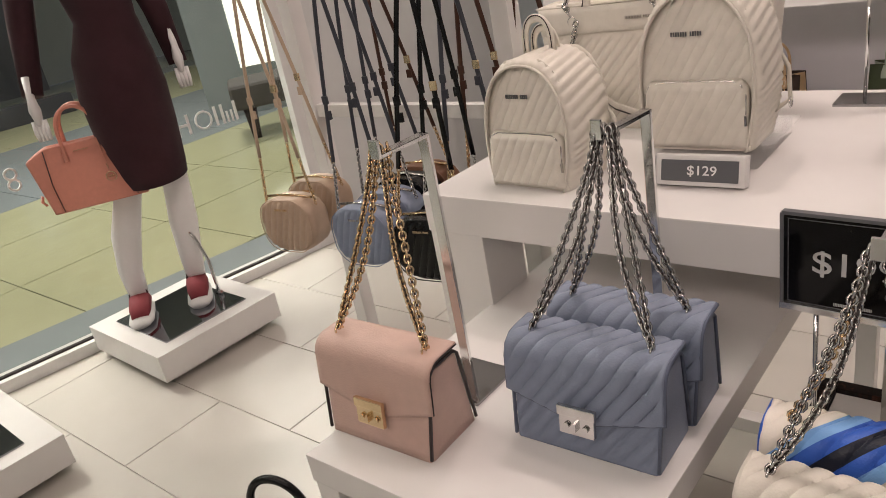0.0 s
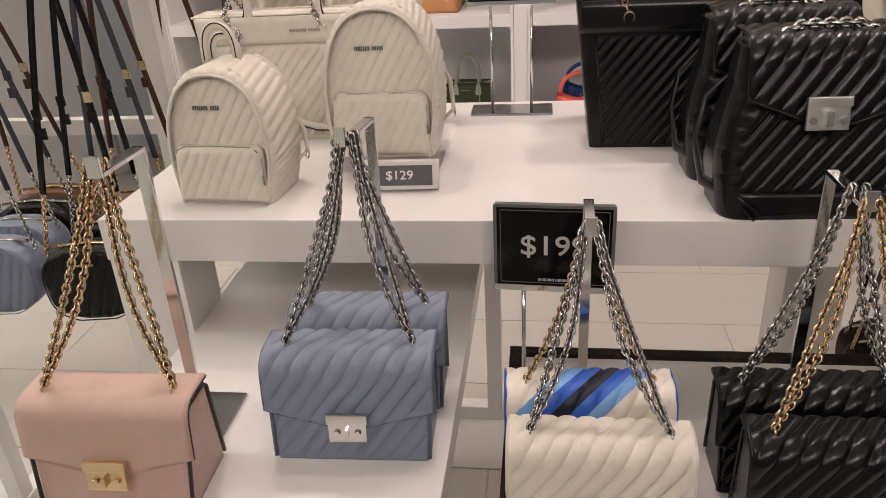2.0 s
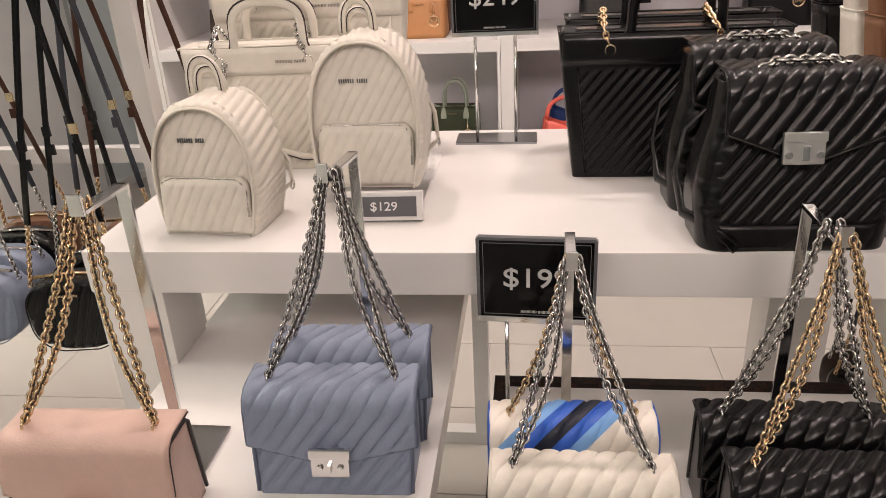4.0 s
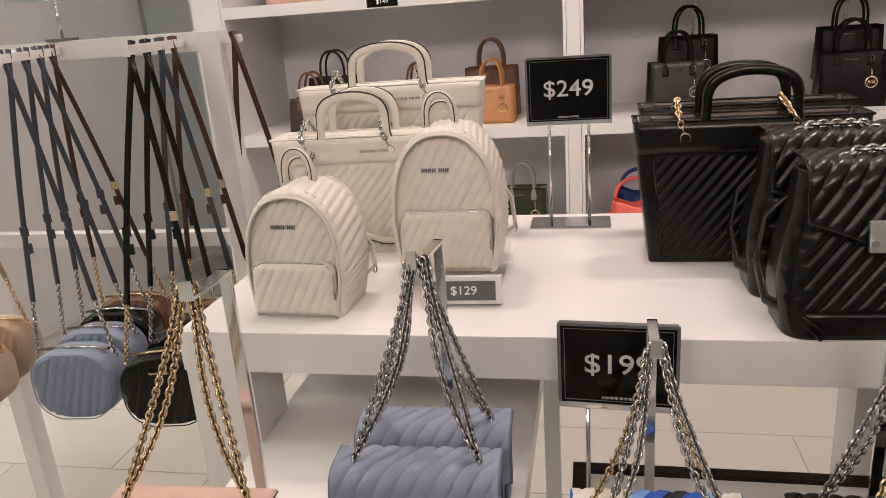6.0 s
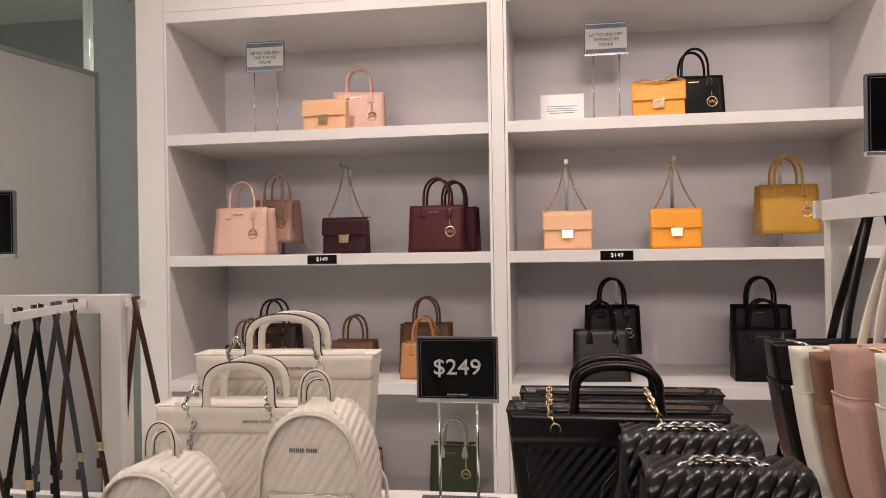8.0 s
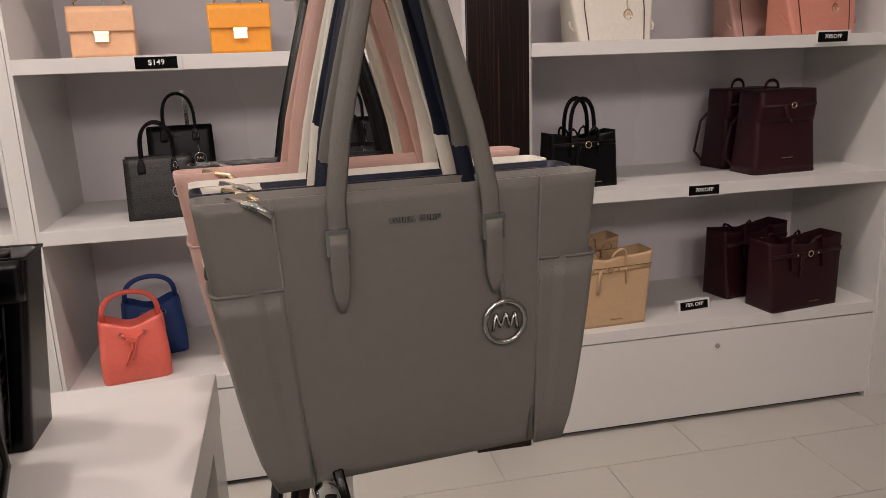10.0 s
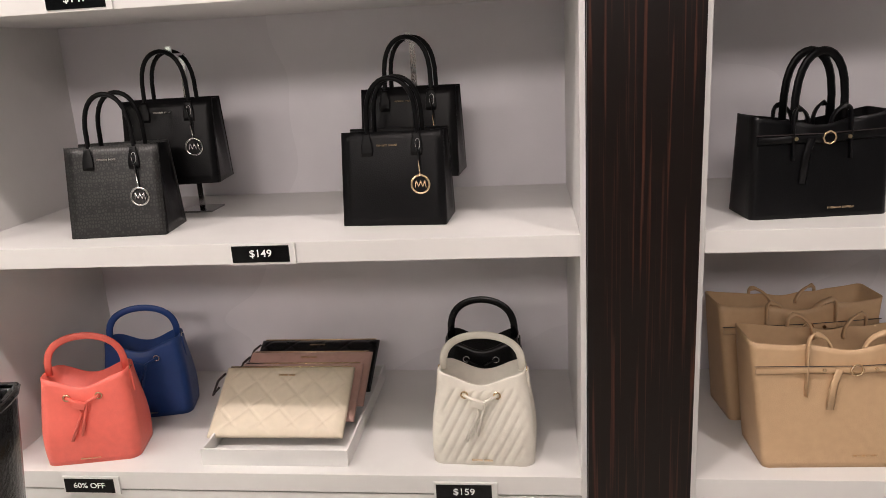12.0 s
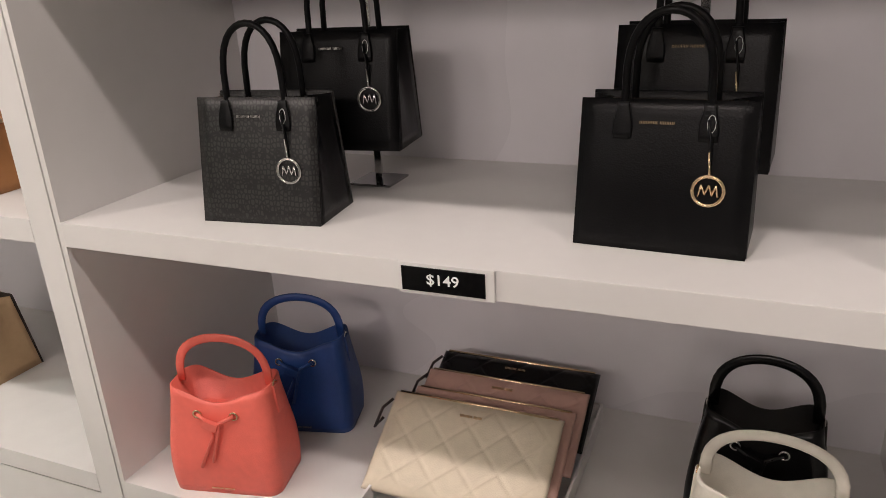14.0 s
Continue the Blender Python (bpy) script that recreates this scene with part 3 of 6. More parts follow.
    for sy, rr, hx in ((d * 0.28, 0.05, 0.024), (d * 0.42, 0.034, 0.02)):
        pts = arc((-hx - 0.012, sy, h * 0.965), (hx - 0.012, sy, h * 0.965), rr, 14, 0.6)
        part("top_handle", tube(pts, 0.006, 6, flat=0.4, up=(0, 1, 0)), body, bag, "cream carry loop with dark painted edge")
        part("handle_edge", tube([(p[0] * 1.0, p[1] - 0.0026, p[2] + 0.004) for p in pts], 0.0009, 4), M_EDGE, bag)
    for sx in (-1, 1):
        part("side_strap", tube([(sx * w * 0.45, d * 0.38, 0.03), (sx * w * 0.56, d * 0.46, 0.045), (sx * w * 0.53, d * 0.56, h * 0.4), (sx * w * 0.2, d * 0.56, h * 0.85)], 0.007, 6, flat=0.35), body, bag)
        part("strap_buckle", ring_bm(0.007, 0.0013, "x", 10), M_SILVER, bag, m=pose(sx * w * 0.57, d * 0.42, 0.042))
    return bag



def quilted_tote(m, body, metal, label, wt=0.315, wb=0.27, h=0.205, d=0.1, handles=True):
    bag = thing("tote_bag", label, "handbag", m, "quilted tote bags")
    part("body", loft(lambda s: (wb + (wt - wb) * s) / 2, lambda s: d / 2 * (1 - 0.25 * s), h, 100, 176, 14, 3, 0.008, quilt=(0.0142, 0.0026, 40, 0.03, 0.76), open_top=0.03, qx=0.86), body, bag)
    for sx in (-1, 1):
        part("panel_piping", tube([(sx * wb * 0.43, -d / 2 - 0.001, 0.006), (sx * (wb + (wt - wb) * 0.76) * 0.43, -d / 2 * 0.81 - 0.001, h * 0.77)], 0.0018, 5), body, bag)
    part("top_band", loft(lambda s: (wt * 0.965 + wt * 0.012 * s) / 2, lambda s: d / 2 * (0.83 - 0.03 * s) + 0.003, h * 0.21, 4, 10, 3, 3, 0.008, open_top=0.02), body, bag, m=pose(0, 0, h * 0.785))
    part("rim", tube([(-wt / 2, -d * 0.36, h), (0, -d * 0.385, h + 0.001), (wt / 2, -d * 0.36, h), (wt / 2, d * 0.36, h), (0, d * 0.385, h + 0.001), (-wt / 2, d * 0.36, h)], 0.002, 5, closed=True), body, bag)
    part("centre_pouch", loft(lambda s: wt * 0.42, lambda s: d * 0.14, 0.02, 4, 8, 3, 3, 0.006, puff=0.002), body, bag, m=pose(0, 0, h - 0.018))
    hx = wt * 0.19
    for sy in (-1, 1) if handles else ():
        y = sy * d * 0.39
        pts = [(-hx * 1.16, y, h * 0.87)] + arc((-hx, y, h), (hx, y, h), 0.072, 18, 0.42) + [(hx * 1.16, y, h * 0.87)]
        part("handle", tube(pts, 0.0075, 8, flat=0.45, up=(0, 1, 0)), body, bag, "flat leather handle with a dark painted edge")
        part("handle_edge", tube([(p[0] * 1.09, p[1] * 1.03, p[2] + 0.0066 if 0 < i < len(pts) - 1 else p[2]) for i, p in enumerate(pts)], 0.0016, 5), M_EDGE, bag)
        for sx in (-1, 1):
            g = part("grommet", ring_bm(0.0078, 0.002, "y", 16), metal, bag, m=pose(sx * wt * 0.24 - 0.012, y + sy * 0.005 - sy * 0.002, h * 0.885))
            part("chain_link_strap", chain([(sx * wt * 0.24 - 0.012, y, h * 0.9), (sx * wt * 0.24 - 0.022, y + sy * 0.006, h + 0.004), (sx * wt * 0.22 - 0.028, 0, h + 0.03)], 0.012, 0.0019), metal, bag)
    logo_bars(bag, 0.035, -d * 0.4 - 0.006, h * 0.885, 0.052, 0.006, metal)
    return bag


def black_backpack(m, label, w=0.235, h=0.222, d=0.105):
    bag = thing("backpack", label, "backpack", m, "black quilted backpacks")
    hw = lambda s: w / 2 * (0.93 + 0.09 * math.sin(math.pi * min(1, s * 1.25 + 0.05))) * (1 - 0.1 * s ** 2)
    part("body", loft(hw, lambda s: d / 2 * (1.06 - 0.40 * s), h, 72, 96, 24, 4, lambda s: 0.026, quilt=(0.0162, 0.0027, 38, 0.17, 0.99)), M_BLACK, bag)
    part("base", loft(lambda s: w * 0.437 + 0.002, lambda s: d * 0.53, h * 0.165, 4, 10, 4, 4, 0.026), M_BLACK, bag, "smooth leather base band")

    def fl(u, v):
        x = (u - 0.5) * w * 0.8
        vee = 1 - abs(2 * u - 1)
        front = h * 0.18 + h * 0.14 * min(1, vee * 1.25)
        topw, rr = d * 0.7, 0.022
        s = v * (topw - rr + rr * 1.57 + front)
        yb = d * 0.36
        if s < topw - rr:
            y, z, a, b = yb - s, h + 0.002, 0, 1
        elif s < topw - rr + rr * 1.57:
            t = (s - topw + rr) / rr
            y, z, a, b = yb - (topw - rr) - rr * math.sin(t), h + 0.002 - rr * (1 - math.cos(t)), -math.sin(t), math.cos(t)
        else:
            e = s - (topw - rr + rr * 1.57)
            y, z, a, b = yb - topw - e * 0.20, h + 0.002 - rr - e, -1, 0
        q = (x * 0.80 + s * 0.60) / 0.0162
        o = 0.008 + 0.0046 * (puff_at(q) - 0.75) * min(1, min(u, 1 - u) * 14) * min(1, (1 - v) * 12)
        return Vector((x, y + a * o, z + b * o))

    part("flap", sheet(fl, 96, 64, 0.003), M_BLACK, bag)
    edge = [fl(0, 0.3 + v / 14) for v in range(10)] + [fl(u / 24, 1.0) + Vector((0, -0.002, 0)) for u in range(25)] + [fl(1, 0.3 + v / 14) for v in range(9, -1, -1)]
    part("flap_piping", tube(edge, 0.0022, 6), M_BLACK, bag)
    lk = part("lock", box(-0.023, 0.023, -0.004, 0.002, -0.018, 0.018, 0.0015), M_LOCK, bag, "polished metal turn-lock plate", m=pose(-0.012, -d * 0.44 - 0.019, h * 0.655, -9))
    part("plate_top", box(-0.024, 0.024, -0.006, 0, 0.008, 0.019, 0.001), M_LOCK, lk)
    for sx in (-1, 1):
        part("stud", tube([(sx * 0.017, -0.004, -0.007), (sx * 0.017, -0.007, -0.007)], 0.004, 12), M_CHROME, lk)
    part("toggle", box(-0.004, 0.004, -0.01, -0.004, -0.013, 0.004, 0.001), M_CHROME, lk)
    ch = bmesh.new()
    chain([(-0.052, -0.005, h + 0.008), (-0.03, 0.0, h + 0.018), (0.03, 0.0, h + 0.018), (0.052, -0.005, h + 0.008)], 0.0135, 0.0022, ch)
    part("chain_handle", ch, M_SILVER, bag, "short silver chain top handle")
    for sx in (-1, 1):
        part("grommet", ring_bm(0.007, 0.002, "y", 14), M_SILVER, bag, m=pose(sx * 0.052, -0.005, h + 0.009, 90))
        part("shoulder_strap", tube([(sx * w * 0.3, d * 0.5, h * 0.85), (sx * w * 0.5, d * 0.52, h * 0.62), (sx * w * 0.555, d * 0.3, h * 0.38), (sx * w * 0.54, -d * 0.1, h * 0.18), (sx * w * (0.44 if sx < 0 else 0.5), -d * 0.42, 0.03), (sx * w * (0.3 if sx < 0 else 0.52), -d * (0.60 if sx < 0 else 0.2), 0.006)], 0.008, 6, flat=0.3), M_BLACK, bag, "narrow black shoulder strap")
    return bag


def camera_bag(m, body, metal, strap, label, hook, w=0.155, h=0.118, d=0.068, side=1):
    """A small quilted crossbody bag hung by its strap from a hook; hook in the bag's own frame."""
    bag = thing("crossbody_bag", label, "handbag", m, "crossbody bags on the rack")
    hw = lambda s: w / 2 * (1 - 0.82 * abs(2 * s - 1) ** 3.2) ** 0.5 * (0.94 + 0.06 * s)
    part("body", loft(hw, lambda s: d / 2 * (1 - 0.12 * s) * (1 - 0.16 * abs(2 * s - 1) ** 6), h, 36, 60, 10, 4, lambda s: 0.014, quilt=(0.0158, 0.0022, 18, 0.1, 0.86), zs=lambda s: (1 - math.cos(math.pi * s)) / 2), body, bag)
    part("piping", tube([(hw(s) * 0.93 * sx * (1 if 0 < s < 1 else 0.9), -d / 2 * (1 - 0.12 * s) - 0.0005, h * s) for sx, rng in ((-1, range(0, 17)), (1, range(16, -1, -1))) for s in [(1 - math.cos(math.pi * q / 16)) / 2 for q in rng]], 0.0011, 5, closed=True), body, bag)
    part("zip", tube([(-w * 0.4, 0, h - 0.002), (0, 0, h + 0.003), (w * 0.4, 0, h - 0.002)], 0.003, 6), metal, bag, "metal top zip")
    logo_bars(bag, 0, -d / 2 - 0.0015, h * 0.83, 0.034, 0.005, metal)
    hook = Vector(hook)
    for sx in (-1, 1):
        p0 = Vector((sx * w * 0.46, 0.0, h * 0.86))
        p1 = hook + Vector((0, -0.01 * sx, 0.002))
        mid = p0.lerp(p1, 0.2)
        part("strap_chain", chain([p0, mid], 0.0095, 0.0015), metal, bag)
        pts = [mid.lerp(p1, i / 8) + Vector((sx * 0.004 * math.sin(math.pi * i / 8), 0, 0)) for i in range(9)]
        pts[-1] = p1 + Vector((0, 0, 0.004))
        st = part("strap", tube(pts, 0.0052, 6, flat=0.32, up=(0, 1, 0)), strap, bag, "narrow leather strap")
        k_ = 0.36 if sx == side else 0.30
        b = mid.lerp(p1, k_) + Vector((sx * 0.004 * math.sin(math.pi * k_), 0, 0))
        part("buckle", box(-0.0062, 0.0062, -0.0028, 0.0028, -0.008, 0.008, 0.0015), metal if sx == side and metal == M_GOLD else strap, st, m=Matrix.Translation(b))
        part("keeper", box(-0.0062, 0.0062, -0.0028, 0.0028, -0.038, -0.021, 0.001), strap, st, m=Matrix.Translation(b))
    return bag


def bucket_bag(m, body, metal, label, w=0.2, wt=0.16, h=0.21, d=0.13, rise=0.1, quilt=None, handle=None):
    bag = thing("bucket_bag", label, "handbag", m, "drawstring bucket bags")
    hwf = lambda s: (w + (wt - w) * s ** 1.3) / 2 * (0.97 + 0.06 * math.sin(math.pi * min(1, s + 0.12)))
    dpf = lambda s: d / 2 * (0.95 + 0.08 * math.sin(math.pi * min(1, s * 1.6)) - 0.3 * s ** 1.5)
    bm = loft(hwf, dpf, h, 44 if quilt else 14, 60 if quilt else 14, 12, 5, lambda s: 0.024, quilt=quilt, open_top=h * 0.35)
    for v in bm.verts:
        if v.co.z > h * 0.8:
            f = (v.co.z - h * 0.8) / (h * 0.2)
            v.co.z -= f * 0.026 * math.cos(min(1, abs(v.co.x) / wt * 2.2) * math.pi / 2) ** 2
    part("body", bm, body, bag)
    hm = handle or body
    part("handle", tube(arc((-wt * 0.44, 0, h * 0.96), (wt * 0.44, 0, h * 0.96), rise, 18, 0.62), 0.0085, 8, flat=0.36, up=(0, 1, 0)), hm, bag, "arched flat top handle")
    for sx in (-1, 1):
        part("handle_tab", box(-0.003, 0.003, -0.011, 0.011, -0.05, 0.004, 0.002), hm, bag, m=pose(sx * (wt * 0.485 + 0.002), 0, h * 0.95, 0, sx * -4))
        part("handle_ring", ring_bm(0.008, 0.0018, "x", 12), metal, bag, m=pose(sx * wt * 0.49, 0, h * 0.96))
        part("eyelet", ring_bm(0.007, 0.002, "y", 14), metal, bag, m=pose(sx * 0.035, -dpf(0.8) - 0.003, h * 0.78))
        part("drawstring", tube([(sx * 0.035, -dpf(0.8) - 0.004, h * 0.78), (sx * 0.01, -dpf(0.7) - 0.01, h * 0.73), (sx * 0.004, -dpf(0.6) - 0.009, h * 0.6), (sx * 0.012 - 0.02, -dpf(0.4) - 0.008, h * (0.30 if sx < 0 else 0.36))], 0.0034, 6), hm, bag)
    part("drawstring_slide", box(-0.014, 0.014, -0.006, 0.004, -0.008, 0.008, 0.002), hm, bag, m=pose(-0.006, -dpf(0.7) - 0.011, h * 0.71, 0, 20))
    logo_bars(bag, 0, -dpf(0.08) - 0.002, h * 0.07, 0.045, 0.005, metal)
    return bag


def winged_satchel(m, body, metal, label, w=0.33, h=0.24, d=0.14, rise=0.13):
    bag = thing("satchel", label, "handbag", m, "winged satchels")
    hwf = lambda s: w / 2 * (0.80 + 0.22 * s if s < 0.84 else 0.985 - 0.33 * ((s - 0.84) / 0.16) ** 1.3)
    part("body", loft(hwf, lambda s: d / 2 * (1 - 0.62 * s), h, 30, 16, 5, 4, 0.012, open_top=0.01, puff=0.006), body, bag)
    for sx in (-1, 1):
        for sy in (-1, 1):
            part("wing_seam", tube([(sx * w * 0.31, sy * (d / 2 + 0.003), 0.006), (sx * w * 0.335, sy * (d * 0.37 + 0.006), h * 0.45), (sx * w * 0.325, sy * (d * 0.22 + 0.003), h * 0.97)], 0.0016, 5), M_EDGE if sy < 0 else body, bag)
        part("wing_tie", tube([(sx * w * 0.44, -d * 0.36, h * 0.16), (sx * w * 0.47, -d * 0.3, h * 0.22), (sx * w * 0.46, -d * 0.22, h * 0.3)], 0.006, 6, flat=0.5), body, bag)
    hx = w * 0.16
    for sy in (-1, 1):
        y = sy * d * 0.26
        part("handle", tube([(-hx, y * 1.3, h * 0.74)] + arc((-hx, y, h), (hx, y, h), rise, 16, 0.6) + [(hx, y * 1.3, h * 0.74)], 0.0072, 8), body, bag, "rolled leather handle")
    logo_bars(bag, -0.01, -d * 0.26 - 0.004, h * 0.88, 0.05, 0.005, metal)
    charm(bag, hx * 0.9, -d * 0.42, h * 0.38, 0.017, metal)
    part("charm_strap", tube([(hx * 0.8, -d * 0.3, h * 0.9), (hx * 0.9, -d * 0.36, h * 0.6), (hx * 0.9, -d * 0.42, h * 0.46)], 0.003, 5), body, bag)
    return bag


def belted_tote(m, body, metal, label, w=0.32, wt=0.36, h=0.27, d=0.15, rise=0.06, inner=None, seed=0):
    bag = thing("tote_bag", label, "handbag", m, "belted totes")
    bm = loft(lambda s: (w + (wt - w) * s) / 2, lambda s: d / 2 * (1 - 0.25 * s), h, 20, 30, 6, 3, 0.012, open_top=h * 0.35)
    for v in bm.verts:
        s = v.co.z / h
        if v.co.z > h * 0.45:
            v.co.z += 0.012 * (abs(v.co.x) / (wt / 2)) ** 3 * s - 0.010 * math.exp(-(v.co.x / 0.04) ** 2) * s
            v.co.y *= 1 - 0.35 * math.exp(-((abs(v.co.x) - wt * 0.2) / 0.02) ** 2) * max(0, s - 0.5)
    part("body", bm, body, bag)
    z = h * 0.82
    part("belt", tube([(-wt * 0.47, -d * 0.41, z - 0.002), (-wt * 0.2, -d * 0.42, z), (0, -d * 0.425, z - 0.002), (wt * 0.2, -d * 0.42, z + 0.001), (wt * 0.47, -d * 0.41, z + 0.004)], 0.009, 6, flat=0.3, up=(0, 1, 0)), body, bag)
    part("belt_edge", tube([(-wt * 0.48, -d * 0.43, z + 0.009), (0, -d * 0.445, z + 0.008), (wt * 0.48, -d * 0.43, z + 0.012)], 0.001, 4), M_EDGE, bag)
    part("belt_tail", tube([(-0.02, -d * 0.44, z), (-0.03, -d * 0.46, z - 0.03), (-0.035, -d * 0.47, z - 0.085)], 0.008, 6, flat=0.3, up=(0, 1, 0)), body, bag)
    part("buckle", ring_bm(0.012, 0.0022, "y", 8), metal, bag, m=pose(0.012, -d * 0.46, z))
    for sx in (-1, 1):
        part("belt_stud", tube([(sx * 0.05, -d * 0.44, z), (sx * 0.05, -d * 0.46, z)], 0.004, 10), metal, bag)
        for sy in (-1, 1):
            part("handle", tube([(sx * wt * 0.21, sy * d * 0.43, h * 0.6)] + arc((sx * wt * 0.21, sy * d * 0.38, h), (sx * wt * 0.08, sy * d * 0.3, h * 0.9), rise, 10, 0.7), 0.0075, 6, flat=0.4, up=(1, 0, 0)), body, bag, "folded-over leather handle")
    logo_bars(bag, 0.04, -d * 0.5, h * 0.1, 0.05, 0.005, metal)
    return bag


def price_sign(name, m, text, w, h, size, base=None, posts=0.0, post_x=0.03, label="", foot=True, frame_mat=None, lines=None):
    """A framed card on one or two slim posts; m is the foot's place, posts the height to the frame."""
    sg = thing(name, label, "price sign", m, "framed price signs")
    zb = posts
    part("card", box(-w / 2 + 0.002, w / 2 - 0.002, -0.003, 0.003, zb + 0.004, zb + h - 0.002), M_BLACKCARD if text[0] == "$" else M_WHITEINK, sg, "glossy black card" if text[0] == "$" else "printed white card")
    fm = frame_mat or M_GREYCARD
    fr = part("frame", box(-w / 2 - 0.002, w / 2 + 0.002, -0.006, 0.006, zb - 0.004, zb + 0.004, 0.001), M_CHROME if foot else fm, sg)
    for a in (-1, 1):
        part("frame_side", box(a * w / 2 - 0.002, a * w / 2 + 0.002, -0.004, 0.004, zb + 0.004, zb + h, 0.0005), fm, fr)
    part("frame_top", box(-w / 2, w / 2, -0.004, 0.004, zb + h - 0.002, zb + h + 0.002, 0.0005), fm, fr)
    if text[0] == "$":
        lettering(text, size, M_SIGNINK, sg, (0, -0.0042, zb + h * 0.52))
        bm = bmesh.new()
        i = 0.006
        for x0, x1, z0, z1 in ((-w / 2 + i, w / 2 - i, i, i + 0.0008), (-w / 2 + i, w / 2 - i, h - i, h - i + 0.0008), (-w / 2 + i, -w / 2 + i + 0.0008, i, h - i), (w / 2 - i, w / 2 - i + 0.0008, i, h - i)):
            box(x0, x1, -0.0036, -0.003, zb + z0, zb + z1, bm=bm)
        part("border_line", bm, M_GREYCARD, sg)
        logo_bars(sg, 0, -0.0034, zb + 0.011, w * 0.26, 0.0035, M_SIGNINK, "small_print")
    else:
        for k, ln in enumerate(lines):
            lettering(ln, size, M_GREYCARD, sg, (0, -0.0042, zb + h * 0.62 - k * size * 1.15))
        for a in (-1, 1):
            part("patterned_edge", box(-w / 2 + 0.004, w / 2 - 0.004, -0.0036, -0.003, zb + h / 2 + a * (h / 2 - 0.014) - 0.008, zb + h / 2 + a * (h / 2 - 0.014) + 0.008), M_BLUEGREY, sg)
    if foot:
        for a in ((-1, 1) if post_x else (0,)):
            part("post", tube([(a * post_x, 0.002, 0.003), (a * post_x, 0.002, zb)], 0.0028, 8), M_CHROME, sg)
        bw, bd = base or (w, 0.06)
        part("base_plate", box(-bw / 2, bw / 2, -bd / 2, bd / 2, 0, 0.005, 0.001), M_PLATE, sg)
    return sg


def shelf_tag(x, z, text, w=0.135, h=0.044, y=-0.001, label="", size=0.021):
    tg = thing("price_tag", label or "small black shelf price tag reading %s in a clear clip" % text, "price tag", pose(x, y, z), "shelf-edge price tags")
    part("clip", box(-w / 2, w / 2, -0.005, 0, -h / 2, h / 2, 0.001), M_WHITE, tg, "white clip-on holder")
    part("card", box(-w / 2 + 0.005, w / 2 - 0.012, -0.0065, -0.005, -h / 2 + 0.005, h / 2 - 0.005), M_BLACKCARD, tg, "black printed card")
    lettering(text, size, M_WHITEINK, tg, (-0.003, -0.0075, 0.001))
    return tg

# ---- wall shelving: what stands on it ----
D_ = DEPTH


def mono_mat(name, c1, c2):
    """Coated canvas with a small woven repeat."""
    m = mat(name, c1, 0.45, bump=0.2, bscale=300)
    nt = m.node_tree
    b = nt.nodes["Principled BSDF"]
    tc = nt.nodes["Texture Coordinate"]
    mp = nt.nodes.new("ShaderNodeMapping")
    mp.inputs["Scale"].default_value = (135, 135, 105)
    v = nt.nodes.new("ShaderNodeTexVoronoi")
    v.feature = "DISTANCE_TO_EDGE"
    v.inputs["Scale"].default_value, v.inputs["Randomness"].default_value = 1.2, 0.6
    cr = nt.nodes.new("ShaderNodeValToRGB")
    cr.color_ramp.elements[0].position, cr.color_ramp.elements[0].color = 0.1, (*c1, 1)
    cr.color_ramp.elements[1].position, cr.color_ramp.elements[1].color = 0.22, (*c2, 1)
    nt.links.new(tc.outputs["Object"], mp.inputs[0])
    nt.links.new(mp.outputs[0], v.inputs["Vector"])
    nt.links.new(v.outputs["Distance"], cr.inputs[0])
    nt.links.new(cr.outputs[0], b.inputs["Base Color"])
    return m


M_MONOG = mono_mat("grey_monogram_canvas", (0.004, 0.004, 0.004), (0.026, 0.0255, 0.024))
M_MONOB = mono_mat("brown_monogram_canvas", (0.02, 0.011, 0.008), (0.075, 0.045, 0.03))
M_BLUSH = leather("blush_leather", (0.70, 0.45, 0.36))
M_ROSE = leather("dusty_rose_leather", (0.44, 0.26, 0.22))
M_BURG = leather("burgundy_leather", (0.062, 0.009, 0.014), 0.42)
M_BURGD = leather("dark_burgundy_leather", (0.027, 0.0045, 0.008), 0.42)
M_PEACH = leather("peach_croc_leather", (0.80, 0.47, 0.27), 0.3, 0.6)
M_ORANGE = leather("amber_croc_leather", (0.85, 0.34, 0.02), 0.28, 0.6)
M_MUSTARD = leather("mustard_leather", (0.46, 0.24, 0.02), 0.42)
M_BROWN = leather("brown_leather", (0.16, 0.07, 0.035), 0.42)
M_DBROWN = leather("dark_brown_leather", (0.035, 0.02, 0.015), 0.42)
M_TAN = leather("tan_leather", (0.42, 0.19, 0.07), 0.42)
M_CAMEL = leather("camel_leather", (0.56, 0.38, 0.22), 0.45)
M_OLIVE = leather("olive_leather", (0.055, 0.07, 0.035), 0.42)
M_SAGE = leather("pale_sage_leather", (0.42, 0.47, 0.38), 0.42)
M_CORAL = leather("coral_leather", (0.82, 0.16, 0.12), 0.42)
M_COBALT = leather("cobalt_leather", (0.018, 0.06, 0.24), 0.42)
M_SALMON = leather("salmon_leather", (0.64, 0.26, 0.19), 0.42)
M_GREYL = leather("warm_grey_leather", (0.172, 0.162, 0.145), 0.45)
M_NAVY = mat("navy_leather", (0.007, 0.011, 0.026), 0.42, grain=0.12, scale=60, bump=0.25, bscale=420, spec=0.25)
M_BEIGE = leather("beige_leather", (0.50, 0.37, 0.27), 0.42)
M_PALEPINK = leather("pale_pink_leather", (0.544, 0.340, 0.289), 0.42)
M_CLUTCH = leather("pale_cream_leather", (0.68, 0.59, 0.46), 0.45)
